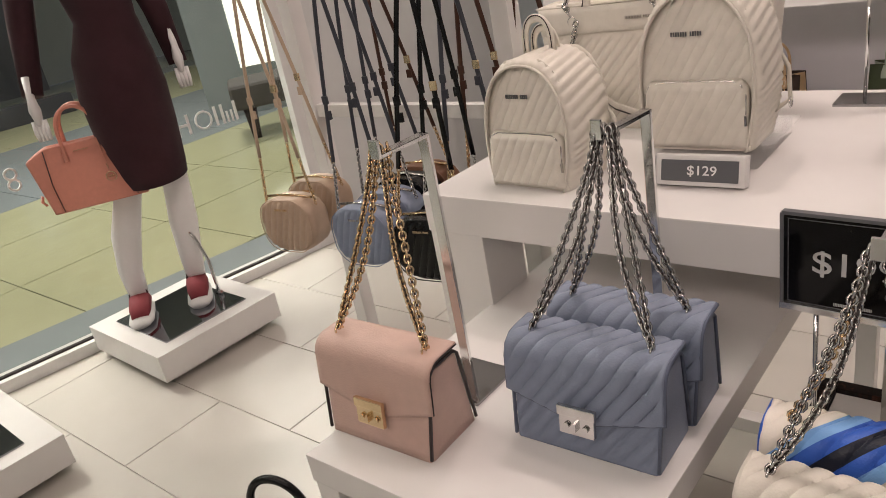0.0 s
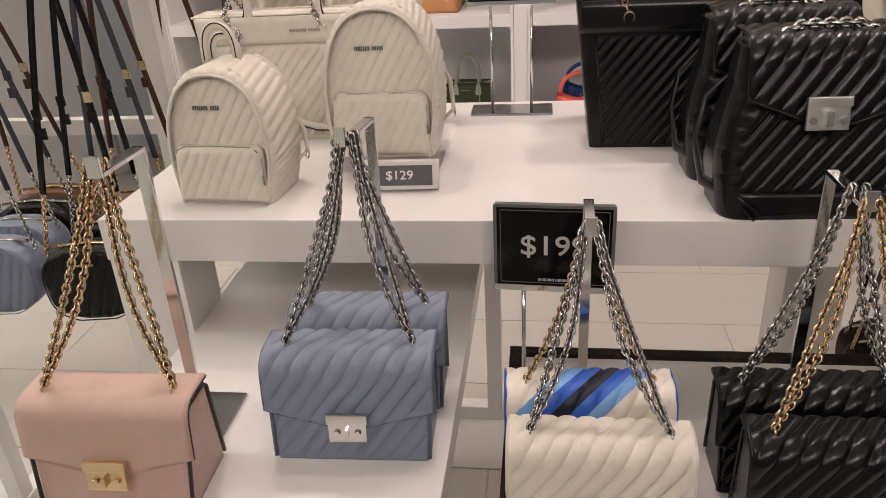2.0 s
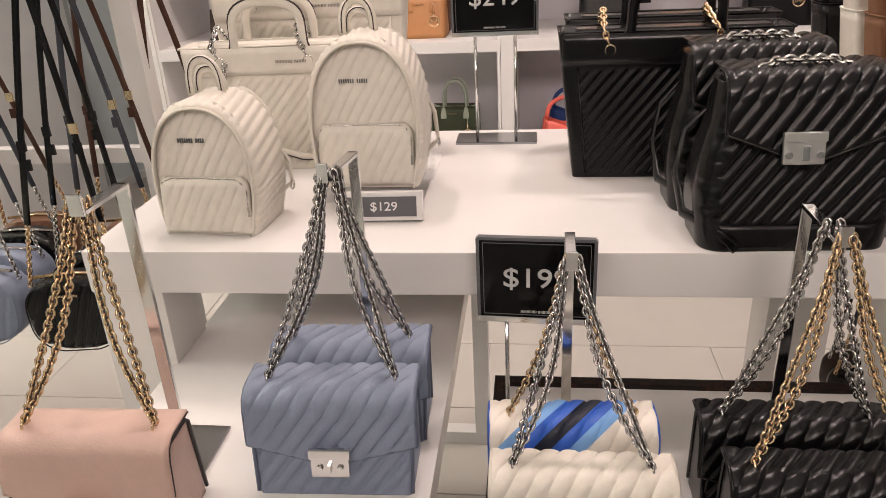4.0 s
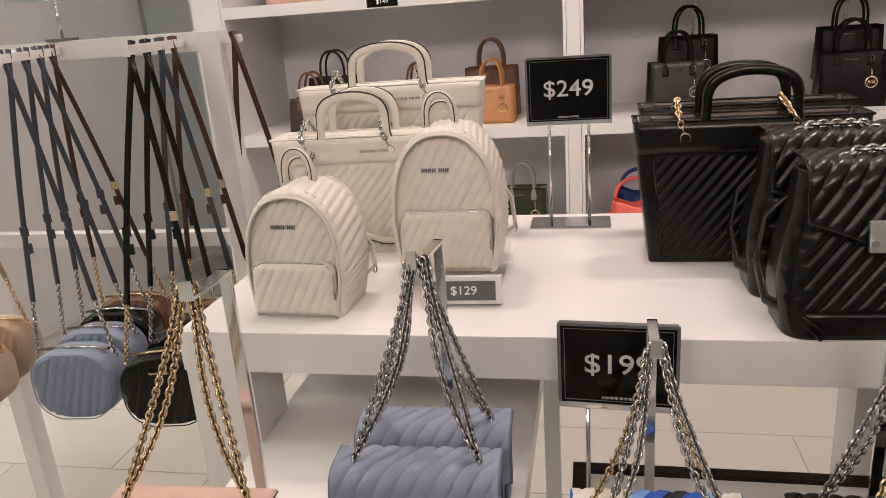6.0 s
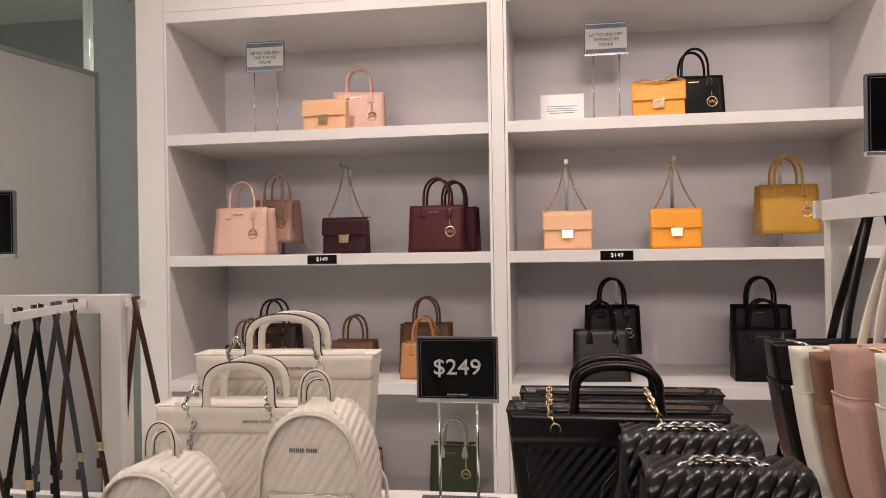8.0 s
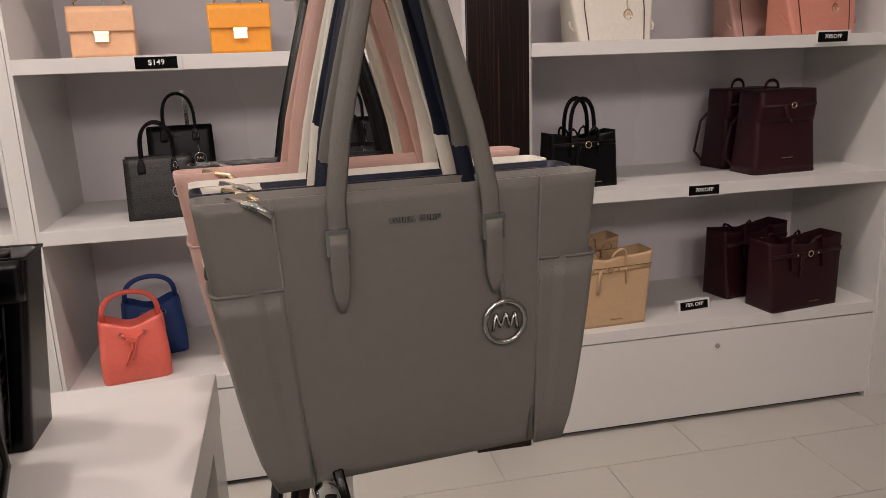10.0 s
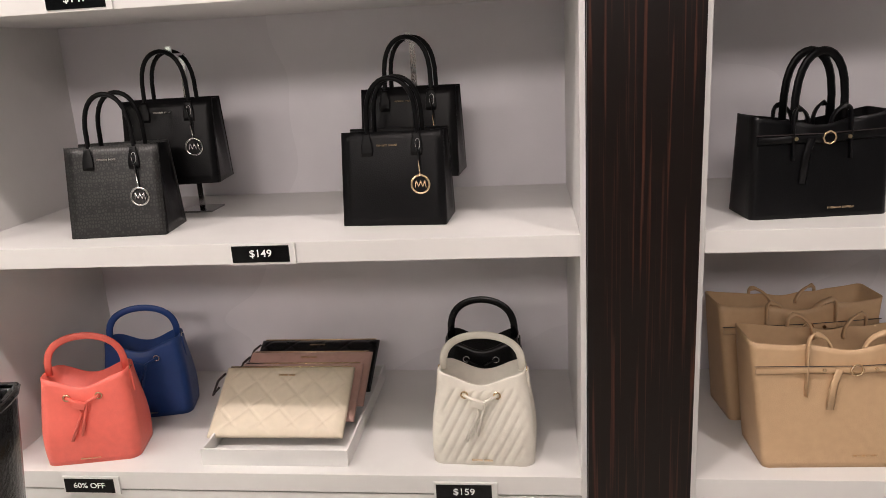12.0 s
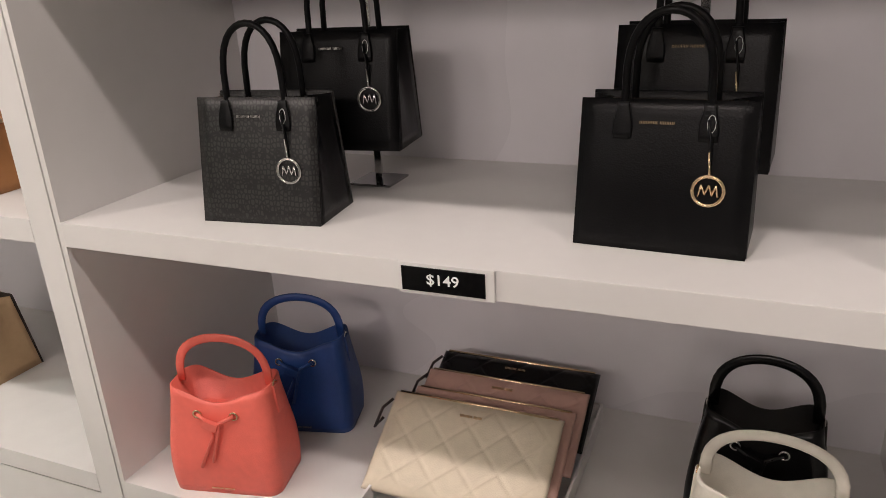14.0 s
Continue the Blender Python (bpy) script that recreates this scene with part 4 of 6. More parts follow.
M_COGNAC = leather("cognac_leather", (0.20, 0.092, 0.042), 0.5)
M_MIDBLUE = leather("bright_blue_leather", (0.03, 0.12, 0.55), 0.4)
M_SKY = leather("sky_blue_leather", (0.20, 0.42, 0.78), 0.4)
M_BLUEGREY = mat("blue_grey_print", (0.25, 0.30, 0.42), 0.5, grain=0.5, scale=150)
M_STRAPGREY = leather("slate_strap_leather", (0.05, 0.053, 0.066), 0.4)
M_STRAPBROWN = leather("dark_brown_strap", (0.06, 0.025, 0.015), 0.4)
M_STRIPE = leather("slanted_blue_stripes", (0.8, 0.75, 0.67), 0.42)
snt = M_STRIPE.node_tree
sdot = snt.nodes.new("ShaderNodeVectorMath")
sdot.operation = "DOT_PRODUCT"
sdot.inputs[1].default_value = (5.5, -4.2, -4.2)
sadd = snt.nodes.new("ShaderNodeMath")
sadd.operation = "ADD"
sadd.inputs[1].default_value = 0.5 + 4.2 * 0.122
sramp = snt.nodes.new("ShaderNodeValToRGB")
sramp.color_ramp.interpolation = "CONSTANT"
STRIPES = ((0.0, (0.8, 0.75, 0.67, 1)), (0.26, (0.20, 0.42, 0.78, 1)), (0.37, (0.03, 0.12, 0.55, 1)), (0.48, (0.007, 0.011, 0.026, 1)), (0.59, (0.03, 0.12, 0.55, 1)), (0.70, (0.20, 0.42, 0.78, 1)), (0.81, (0.8, 0.75, 0.67, 1)))
for k, (pos_, col_) in enumerate(STRIPES):
    e_ = sramp.color_ramp.elements[k] if k < 2 else sramp.color_ramp.elements.new(pos_)
    e_.position, e_.color = pos_, col_
snt.links.new(snt.nodes["Texture Coordinate"].outputs["Object"], sdot.inputs[0])
snt.links.new(sdot.outputs["Value"], sadd.inputs[0])
snt.links.new(sadd.outputs[0], sramp.inputs[0])
snt.links.new(sramp.outputs[0], snt.nodes["Principled BSDF"].inputs["Base Color"])
M_SKIN = mat("white_mannequin_paint", (0.75, 0.73, 0.72), 0.35, grain=0.03)
M_KNIT = mat("burgundy_knit", (0.034, 0.006, 0.011), 0.9, grain=0.3, scale=200, bump=0.5, bscale=500)
M_SHOE = mat("burgundy_suede", (0.22, 0.03, 0.04), 0.8, grain=0.2)
M_SHOED = mat("dark_burgundy_canvas", (0.04, 0.01, 0.012), 0.8)

# top shelf
price_sign("promo_sign", pose(0.347, 0.2, Z3), "UP", 0.165, 0.125, 0.017, base=(0.13, 0.09), posts=0.285, post_x=0.05, label="white framed promotion sign on two slim chrome posts", lines=("UP TO 70% OFF", "THE ENTIRE", "STORE"), frame_mat=M_BLUEGREY)
price_sign("promo_sign", pose(1.755, 0.22, Z3), "UP", 0.165, 0.125, 0.017, base=(0.13, 0.09), posts=0.285, post_x=0.05, label="white framed promotion sign on two slim chrome posts", lines=("UP TO 70% OFF", "THE ENTIRE", "STORE"), frame_mat=M_BLUEGREY)
b = flap_bag(pose(0.63, 0.14, Z3, 0, 0, -4), M_PEACH, M_GOLD, "small peach embossed flap bag with gold clasp on the top shelf", 0.185, h=0.135, d=0.07, straight=True)
mercer(pose(0.735, 0.27, Z3, 0, 0, 8), M_BLUSH, M_GOLD, "blush pink boxy satchel with gold charm on the top shelf")
b = flap_bag(pose(1.94, 0.14, Z3, 0, 0, -3), M_ORANGE, M_GOLD, "small amber embossed flap bag with gold chain on the top shelf", 0.195, h=0.14, d=0.07, straight=True)
part("chain_strap", chain([(-0.09, -0.005, 0.15), (-0.05, -0.03, 0.155), (0.0, -0.035, 0.142), (0.06, -0.03, 0.158), (0.1, 0, 0.15)], 0.012, 0.002), M_GOLD, b)
mercer(pose(2.095, 0.28, Z3, 0, 0, 3), M_BLACKS, M_GOLD, "black boxy satchel with gold charm on the top shelf")
card = thing("info_card", "white printed care card standing on the top shelf", "card", pose(1.58, 0.2, Z3, -6))
part("sheet", box(-0.085, 0.085, -0.002, 0.002, 0, 0.134), M_WHITEINK, card)
for k in range(4):
    part("text_line", box(-0.06 + 0.012 * (k == 3), 0.06 - 0.012 * (k % 2), -0.0028, -0.002, 0.084 - k * 0.009, 0.0865 - k * 0.009), M_BLUEGREY, card)
part("stamp", ring_bm(0.008, 0.0014), M_GREYCARD, card, m=pose(0, -0.003, 0.018))

# second shelf
mercer(pose(0.268, 0.16, Z2, 0, 0, -6), M_BLUSH, M_GOLD, "pale pink boxy satchel with two rolled handles on a shelf", 0.235, 0.195)
stand(0.362, 0.34, Z2, Z2 + 0.33, (0, -0.06))
mercer(pose(0.352, 0.30, Z2 + 0.05, 0, 0, -8), M_ROSE, M_GOLD, "dusty rose boxy satchel hung on a chrome stand", 0.185, 0.185)
stand(0.69, 0.26, Z2, Z2 + 0.365, (-0.02, -0.06))
b = flap_bag(pose(0.693, 0.19, Z2, 0, 0, -3), M_BURGD, M_GOLD, "small dark burgundy embossed flap bag hung by its chain", 0.19, h=0.142, d=0.07, straight=True)
hung_chain(b, M_SILVER, 0.19, 0.142, (-0.01, 0.03, 0.36), n=1, link=0.012)
mercer(pose(1.082, 0.16, Z2, 0, 0, -3), M_BURG, M_GOLD, "burgundy boxy satchel with gold charm standing before its twin", 0.22, 0.185)
mercer(pose(1.13, 0.30, Z2, 0, 0, -3), M_BURG, M_GOLD, "burgundy boxy satchel tucked behind another", 0.2, 0.185, hang=False)
for bx, mm, lab in ((1.592, M_PEACH, "small peach embossed flap bag hung by a gold chain"), (2.005, M_ORANGE, "small amber embossed flap bag hung by a gold chain")):
    stand(bx, 0.27, Z2, Z2 + 0.345, (0, -0.06))
    b = flap_bag(pose(bx, 0.2, Z2, 0, 0, 2), mm, M_GOLD, lab, 0.19, h=0.148, d=0.07, straight=True)
    hung_chain(b, M_GOLD, 0.19, 0.148, (0.0, 0.02, 0.335), n=1, link=0.011)
stand(2.42, 0.30, Z2, Z2 + 0.34, (0, -0.07))
mercer(pose(2.424, 0.24, Z2 + 0.05, 0, 0, 2), M_MUSTARD, M_GOLD, "mustard yellow boxy satchel hung on a chrome stand", 0.215, 0.187)

# first shelf
mercer(pose(0.325, 0.32, Z1, 0, 0, -3), M_MONOB, M_GOLD, "dark brown monogram boxy satchel at the back of a shelf", 0.225, 0.195, handle=M_DBROWN)
mercer(pose(0.275, 0.15, Z1, 0, 0, -3), M_MONOB, M_GOLD, "small brown monogram satchel before a darker one", 0.175, 0.13, rise=0.1, handle=M_BROWN)
mercer(pose(0.715, 0.22, Z1, 0, 0, -2), M_BROWN, M_GOLD, "small brown leather satchel with gold charm", 0.18, 0.14, rise=0.1)
mercer(pose(1.0, 0.32, Z1, 0, 0, -2), M_BROWN, M_GOLD, "brown leather boxy satchel behind a tan one", 0.215, 0.2)
mercer(pose(1.02, 0.15, Z1, 0, 0, -2), M_TAN, M_GOLD, "tan leather satchel with gold charm", 0.175, 0.14, rise=0.1)
stand(1.79, 0.35, Z1, Z1 + 0.375, (0, -0.06))
mercer(pose(1.768, 0.31, Z1 + 0.08, 0, 0, 6), M_BLACKS, M_SILVER, "black boxy satchel with silver charm hung on a chrome stand", 0.212, 0.193, 0.115)
mercer(pose(1.712, 0.145, Z1, 0, 0, 6), M_MONOG, M_SILVER, "charcoal monogram boxy satchel with black handles and silver charm", 0.204, 0.192, 0.12, handle=M_BLACKS)
stand(2.338, 0.36, Z1, Z1 + 0.375, (0, -0.06))
mercer(pose(2.338, 0.30, Z1 + 0.08, 0, 0, -4), M_BLACKS, M_GOLD, "black boxy satchel with gold charm hung on a chrome stand", 0.216, 0.193, 0.115)
mercer(pose(2.317, 0.18, Z1, 0, 0, -3), M_BLACKS, M_GOLD, "black boxy satchel with gold charm and rolled handles", 0.22, 0.193, 0.12)

# bottom shelf
mercer(pose(1.108, 0.36, ZB, 0, 0, -2), M_OLIVE, M_GOLD, "olive green satchel with pale sage handles on the bottom shelf", 0.2, 0.2, handle=M_SAGE)
mercer(pose(0.70, 0.24, ZB, 0, 0, -2), M_DBROWN, M_GOLD, "dark brown satchel with pale handles on the bottom shelf", 0.22, 0.2, handle=M_CAMEL)
bucket_bag(pose(1.572, 0.10, ZB, 0, 0, 12), M_CORAL, M_GOLD, "coral leather drawstring bucket bag on the bottom shelf", 0.21, 0.195, 0.205, 0.135, 0.09)
bucket_bag(pose(1.60, 0.31, ZB, 0, 0, 14), M_COBALT, M_SILVER, "cobalt blue leather drawstring bucket bag", 0.21, 0.19, 0.20, 0.13, 0.085)
bucket_bag(pose(2.485, 0.105, ZB, 0, 0, -3), M_CREAM, M_GOLD, "cream quilted drawstring bucket bag with an arched handle", 0.222, 0.195, 0.205, 0.13, 0.08, quilt=(0.0185, 0.0022, 28, 0.03, 0.86))
bucket_bag(pose(2.475, 0.29, ZB, 0, 0, -3), M_BLACK, M_SILVER, "black leather bucket bag with an arched handle", 0.215, 0.175, 0.205, 0.13, 0.095)
tray = thing("display_tray", "white lacquered tray holding clutch pouches", "tray", pose(2.022, 0.0, ZB))
part("tray_base", box(-0.17, 0.165, 0.035, 0.48, 0, 0.006), M_WHITE, tray)
part("tray_front", box(-0.17, 0.165, 0.031, 0.037, 0, 0.04, 0.001), M_WHITE, tray)
part("tray_back", box(-0.17, 0.165, 0.474, 0.48, 0.006, 0.04, 0.001), M_WHITE, tray)
for sx in (-0.17, 0.161):
    part("tray_side", box(sx, sx + 0.005, 0.037, 0.474, 0.006, 0.04, 0.001), M_WHITE, tray)


def clutch(m, body, label, w=0.30, h=0.185, woven=True):
    c = thing("clutch_pouch", label, "pouch", m, "stacked clutch pouches")

    def top_face(u, v):
        x, y = (u - 0.5) * w, v * h
        rx, ry = x / 0.074, y / 0.074
        a, b_ = rx + ry, rx - ry
        d = min(abs(a - round(a)), abs(b_ - round(b_))) if woven else 0.3
        e = min(1, min(u, 1 - u) * 14, min(v, 1 - v) * 10)
        return Vector((x, y, 0.012 * e ** 0.5 - (0.0036 * math.exp(-(d / 0.035) ** 2)) * e))

    part("front_panel", sheet(top_face, 84, 54, 0.008), body, c)
    part("zip", tube([(-w * 0.47, h - 0.002, 0.004), (w * 0.47, h - 0.002, 0.004)], 0.003, 6), M_GOLD, c, "gold zip")
    lm = logo_bars(c, 0, 0, 0, 0.042, 0.006, M_GOLD)
    lm.matrix_basis = pose(0, h * 0.84, 0.0135, -90)
    part("wrist_loop", tube([(-w * 0.5, h * 0.9, 0.004), (-w * 0.55, h * 0.8, 0.0), (-w * 0.56, h * 0.6, -0.004), (-w * 0.52, h * 0.7, 0.002)], 0.003, 6), M_EDGE, c)
    return c


for k, (mm, lab, wd, hh) in enumerate(((M_BLACK, "black leather clutch at the back of a tray", 0.325, 0.175), (M_PALEPINK, "dusty pink woven clutch leaning in a tray", 0.325, 0.17), (M_PALEPINK, "pale pink woven clutch leaning in a tray", 0.315, 0.17), (M_CLUTCH, "cream woven leather clutch leaning in a tray", 0.325, 0.195))):
    clutch(pose(2.01 - (0.012 if k == 3 else -0.005 * (3 - k)), 0.285 - k * 0.062, ZB + 0.030 + 0.008 * (3 - k), 25 + 2 * k, 0, 0), mm, lab, wd, hh)

# third bay
winged_satchel(pose(3.272, 0.22, Z2, 0, 0, 8), M_CREAM, M_GOLD, "cream leather winged satchel with rolled handles", 0.36, 0.24)
winged_satchel(pose(4.05, 0.15, Z2, 0, 0, 10), M_SALMON, M_GOLD, "salmon pink winged satchel with gold charm", 0.37, 0.245)
winged_satchel(pose(3.95, 0.36, Z2, 0, 0, 10), M_ROSE, M_GOLD, "rose brown winged satchel behind a salmon one", 0.34, 0.235)
bb = belted_tote(pose(3.14, 0.145, Z1, 0, 0, 6), M_BLACKS, M_GOLD, "small black belted satchel with two handles", 0.262, 0.258, 0.185, 0.12, 0.03)
for sy in (-1, 1):
    part("top_handle", tube(arc((-0.045, sy * 0.025, 0.15), (0.05, sy * 0.025, 0.15), 0.16, 14, 0.5), 0.008, 6, flat=0.4, up=(0, 1, 0)), M_BLACKS, bb)


def burg_backpack(m, label):
    bg = thing("backpack", label, "backpack", m, "burgundy backpacks")
    part("body", loft(lambda s: 0.14 * (1 - 0.1 * s), lambda s: 0.075 * (1 - 0.3 * s), 0.3, 10, 10, 5, 4, 0.018, puff=0.006), M_BURGD, bg)
    part("flap", loft(lambda s: 0.128, lambda s: 0.062 + 0.006 * math.sin(math.pi * s), 0.115, 8, 10, 5, 4, 0.02), M_BURGD, bg, m=pose(0, -0.006, 0.195))
    part("belt", tube([(-0.12, -0.072, 0.25), (0, -0.076, 0.25), (0.12, -0.072, 0.255)], 0.008, 6, flat=0.3, up=(0, 1, 0)), M_BURGD, bg)
    part("buckle", ring_bm(0.011, 0.002, "y", 8), M_GOLD, bg, m=pose(0.015, -0.079, 0.252))
    part("belt_tail", tube([(-0.02, -0.077, 0.25), (-0.015, -0.082, 0.21), (0.005, -0.084, 0.19)], 0.006, 6, flat=0.3, up=(0, 1, 0)), M_BURGD, bg)
    part("pocket_seam", tube([(-0.11, -0.074, 0.2), (-0.09, -0.077, 0.188), (0.09, -0.077, 0.188), (0.11, -0.074, 0.2)], 0.0022, 5), M_BURGD, bg)
    part("top_handle", tube(arc((-0.03, 0.03, 0.3), (0.03, 0.03, 0.3), 0.042, 10, 0.6), 0.006, 6, flat=0.5, up=(0, 1, 0)), M_BURGD, bg)
    logo_bars(bg, 0.0, -0.079, 0.06, 0.05, 0.005, M_GOLD)
    for sx in (-1, 1):
        part("shoulder_strap", tube([(sx * 0.05, 0.06, 0.28), (sx * 0.13, 0.085, 0.18), (sx * 0.16, 0.08, 0.06), (sx * 0.135, 0.06, 0.02)], 0.012, 6, flat=0.3), M_BURGD, bg)


burg_backpack(pose(3.945, 0.165, Z1, 0, 0, 4), "burgundy leather backpack with a belted flap")
burg_backpack(pose(3.93, 0.36, Z1, 0, 0, 8), "burgundy leather backpack behind its twin")
belted_tote(pose(3.218, 0.125, ZB, 0, 0, 2), M_CAMEL, M_GOLD, "camel leather belted tote on the bottom shelf", 0.32, 0.385, 0.26, 0.15, 0.035)
belted_tote(pose(3.192, 0.33, ZB, 0, 0, 6), M_CAMEL, M_GOLD, "camel leather belted tote behind another", 0.31, 0.37, 0.268, 0.14, 0.02)
belted_tote(pose(4.015, 0.085, ZB, 0, 0, 8), M_BURGD, M_GOLD, "burgundy leather belted tote on the bottom shelf", 0.32, 0.36, 0.262, 0.15, 0.02)
belted_tote(pose(3.95, 0.30, ZB, 0, 0, 14), M_BURGD, M_GOLD, "dark burgundy belted tote at the back of the shelf", 0.33, 0.36, 0.27, 0.14, 0.015)
blk = thing("price_block", "clear acrylic block with a black 70% off card", "price sign", pose(3.61, 0.115, ZB, -8, 0, 6))
part("block", box(-0.072, 0.072, -0.008, 0.012, 0, 0.046, 0.002), M_WHITE, blk)
part("card", box(-0.062, 0.062, -0.0095, -0.008, 0.007, 0.039), M_BLACKCARD, blk)
lettering("70% OFF", 0.02, M_WHITEINK, blk, (0, -0.0104, 0.026))


def flat_shoe(m, body, label):
    sh = thing("shoe", label, "shoe", m, "flat shoes on the top shelf")
    bm = bmesh.new()
    rows = []
    for i in range(13):
        s = i / 12
        wd = 0.036 * (0.65 + 0.35 * math.sin(math.pi * min(1, s * 0.9 + 0.08))) * (1 if s < 0.85 else math.sqrt(max(0.04, 1 - ((s - 0.85) / 0.155) ** 2)))
        hh = 0.05 * (1 - s) ** 0.8 + 0.02
        rows.append([bm.verts.new((wd * math.cos(a), -0.12 + 0.24 * s, 0.004 + hh * max(0, math.sin(a)))) for a in [math.pi * k / 8 for k in range(9)]])
    for i in range(12):
        for k in range(8):
            if 2 <= i <= 6 and 2 <= k <= 5:
                continue
            bm.faces.new((rows[i][k], rows[i][k + 1], rows[i + 1][k + 1], rows[i + 1][k])).smooth = True
    bmesh.ops.solidify(bm, geom=bm.faces[:], thickness=0.003)
    part("upper", bm, body, sh)
    part("sole", loft(lambda s: 0.036, lambda s: 0.118, 0.005, 2, 4, 8, 6, 0.034), M_BROWN, sh)
    part("bow", tube([(-0.018, 0.075, 0.03), (0, 0.07, 0.034), (0.018, 0.075, 0.03)], 0.004, 6), M_GOLD, sh)


flat_shoe(pose(3.76, 0.10, Z3, 0, 0, -70), M_CREAM, "cream leather flat shoe on the top shelf")
flat_shoe(pose(3.86, 0.20, Z3, 0, 0, -70), M_CREAM, "cream leather flat shoe beside its pair")
rb = thing("round_clutch", "burgundy rounded clutch lying on the top shelf", "pouch", pose(4.02, 0.24, Z3))
part("body", loft(lambda s: 0.1 * math.sqrt(max(0.05, math.sin(math.pi * (0.1 + 0.85 * s)))), lambda s: 0.05, 0.11, 10, 8, 4, 4, 0.03), M_BURG, rb)
part("zip", tube([(-0.06, 0, 0.11), (0.06, 0, 0.11)], 0.003, 6), M_GOLD, rb)
bx = thing("gift_box", "white cardboard box on the top shelf", "box", pose(4.26, 0.2, Z3))
part("box_body", box(-0.09, 0.09, -0.1, 0.1, 0, 0.12, 0.002), M_WHITE, bx)
part("lid", box(-0.094, 0.094, -0.104, 0.104, 0.085, 0.125, 0.002), M_WHITE, bx)

# shelf-edge price tags
for tx, tz, tt in ((0.653, Z2 - 0.021, "$149"), (1.77, Z2 - 0.021, "$149"), (2.066, Z1 - 0.021, "$149"), (0.42, Z1 - 0.021, "$149"), (1.60, ZB - 0.032, "60% OFF"), (2.446, ZB - 0.034, "$159"), (3.56, Z1 - 0.022, "70%OFF"), (4.03, Z2 - 0.01, "70%OFF")):
    shelf_tag(tx, tz, tt, size=0.021 if len(tt) < 5 else 0.0185)

# ---- tables in the middle ----
TZ, LZ, KZ = 0.957, 0.778, 0.70
tb = thing("display_table", "large white lacquered display table with square legs", "table")
part("tabletop", box(0.82, 1.99, -1.91, -1.33, TZ - 0.062, TZ, 0.0025), M_TABLE, tb)
for a, b in ((0.822, -1.908), (1.888, -1.908), (0.822, -1.432), (1.888, -1.432)):
    part("leg", box(a, a + 0.1, b, b + 0.1, 0, TZ - 0.062, 0.002), M_TABLE, tb)
lt = thing("low_table", "lower white lacquered nesting table sliding under a taller one", "table")
part("tabletop", box(0.915, 1.318, -2.30, -1.07, LZ - 0.04, LZ, 0.002), M_TABLE, lt)
for a, b in ((0.917, -2.298), (1.276, -2.298), (0.93, -1.112), (1.276, -1.112)):
    part("leg", box(a, a + 0.04, b, b + 0.04, 0.04, LZ - 0.04, 0.0015), M_TABLE, lt)
for b in (-2.298, -1.112):
    part("floor_rail", box(0.917, 1.316, b, b + 0.04, 0, 0.04, 0.0015), M_TABLE, lt)
kt = thing("low_table", "low display table with white top and dark wood rim", "table")
part("tabletop", box(1.392, 1.96, -2.42, -1.832, KZ - 0.03, KZ, 0.001), M_TABLE, kt)
for x0, x1, y0, y1 in ((1.372, 1.391, -2.42, -1.812), (1.961, 1.98, -2.42, -1.812), (1.391, 1.961, -1.831, -1.812), (1.391, 1.961, -2.44, -2.421)):
    part("rim", box(x0, x1, y0, y1, KZ - 0.05, KZ + 0.006, 0.001), M_WOOD, kt, "dark wood rim")
for a, b in ((1.376, -2.436), (1.94, -2.436), (1.376, -1.85), (1.94, -1.85)):
    part("leg", box(a, a + 0.035, b, b + 0.035, 0, KZ - 0.05, 0.001), M_WOOD, kt)

# on the large table
backpack(pose(0.985, -1.80, TZ, 0, 0, -4), M_CREAM, "small cream quilted backpack standing on a white table", 0.158, 0.184, 0.104)
backpack(pose(1.185, -1.685, TZ + 0.026, 0, 0, 0), M_CREAM, "cream quilted backpack standing on a clear acrylic riser", 0.172, 0.218, 0.1)
rs = thing("acrylic_riser", "clear acrylic riser under a cream backpack", "display riser", pose(1.18, -1.66, TZ))
part("block", box(-0.075, 0.085, -0.07, 0.09, 0, 0.025, 0.001), M_ACRYLIC, rs)
part("lip", box(0.045, 0.10, -0.045, 0.08, 0.027, 0.031), M_ACRYLIC, rs)
qt = quilted_tote(pose(0.995, -1.512, TZ, 0, 0, 3), M_CREAM, M_SILVER, "cream quilted leather tote with chain and flat handles", 0.312, 0.27, 0.208, 0.1)
part("strap_chain", chain([(-0.075, -0.052, 0.185), (-0.082, -0.058, 0.15), (-0.078, -0.06, 0.12)], 0.012, 0.0019), M_SILVER, qt)
strap_pts = [(-0.078, -0.062, 0.118), (-0.05, -0.066, 0.075), (-0.01, -0.068, 0.045), (0.04, -0.068, 0.028), (0.10, -0.066, 0.025)]
part("long_strap", tube(strap_pts, 0.006, 6, flat=0.35, up=(0, 1, 0)), M_CREAM, qt, "long leather strap looped across the front")
part("strap_edge", tube([(x, y - 0.001, z - 0.006) for x, y, z in strap_pts], 0.0012, 4), M_EDGE, qt)
rs2 = thing("display_riser", "white lacquered riser block under a cream tote", "display riser", pose(1.03, -1.392, TZ))
part("block", box(-0.14, 0.14, -0.05, 0.05, 0, 0.07, 0.002), M_TABLE, rs2)
quilted_tote(pose(1.03, -1.392, TZ + 0.071, 0, 0, 3), M_CREAM, M_SILVER, "cream quilted leather tote raised behind another", 0.355, 0.31, 0.21, 0.09)
quilted_tote(pose(1.637, -1.572, TZ, 0, 0, 0), M_BLACK, M_GOLD, "black quilted leather tote with gold chain and flat handles", 0.34, 0.29, 0.222, 0.1)
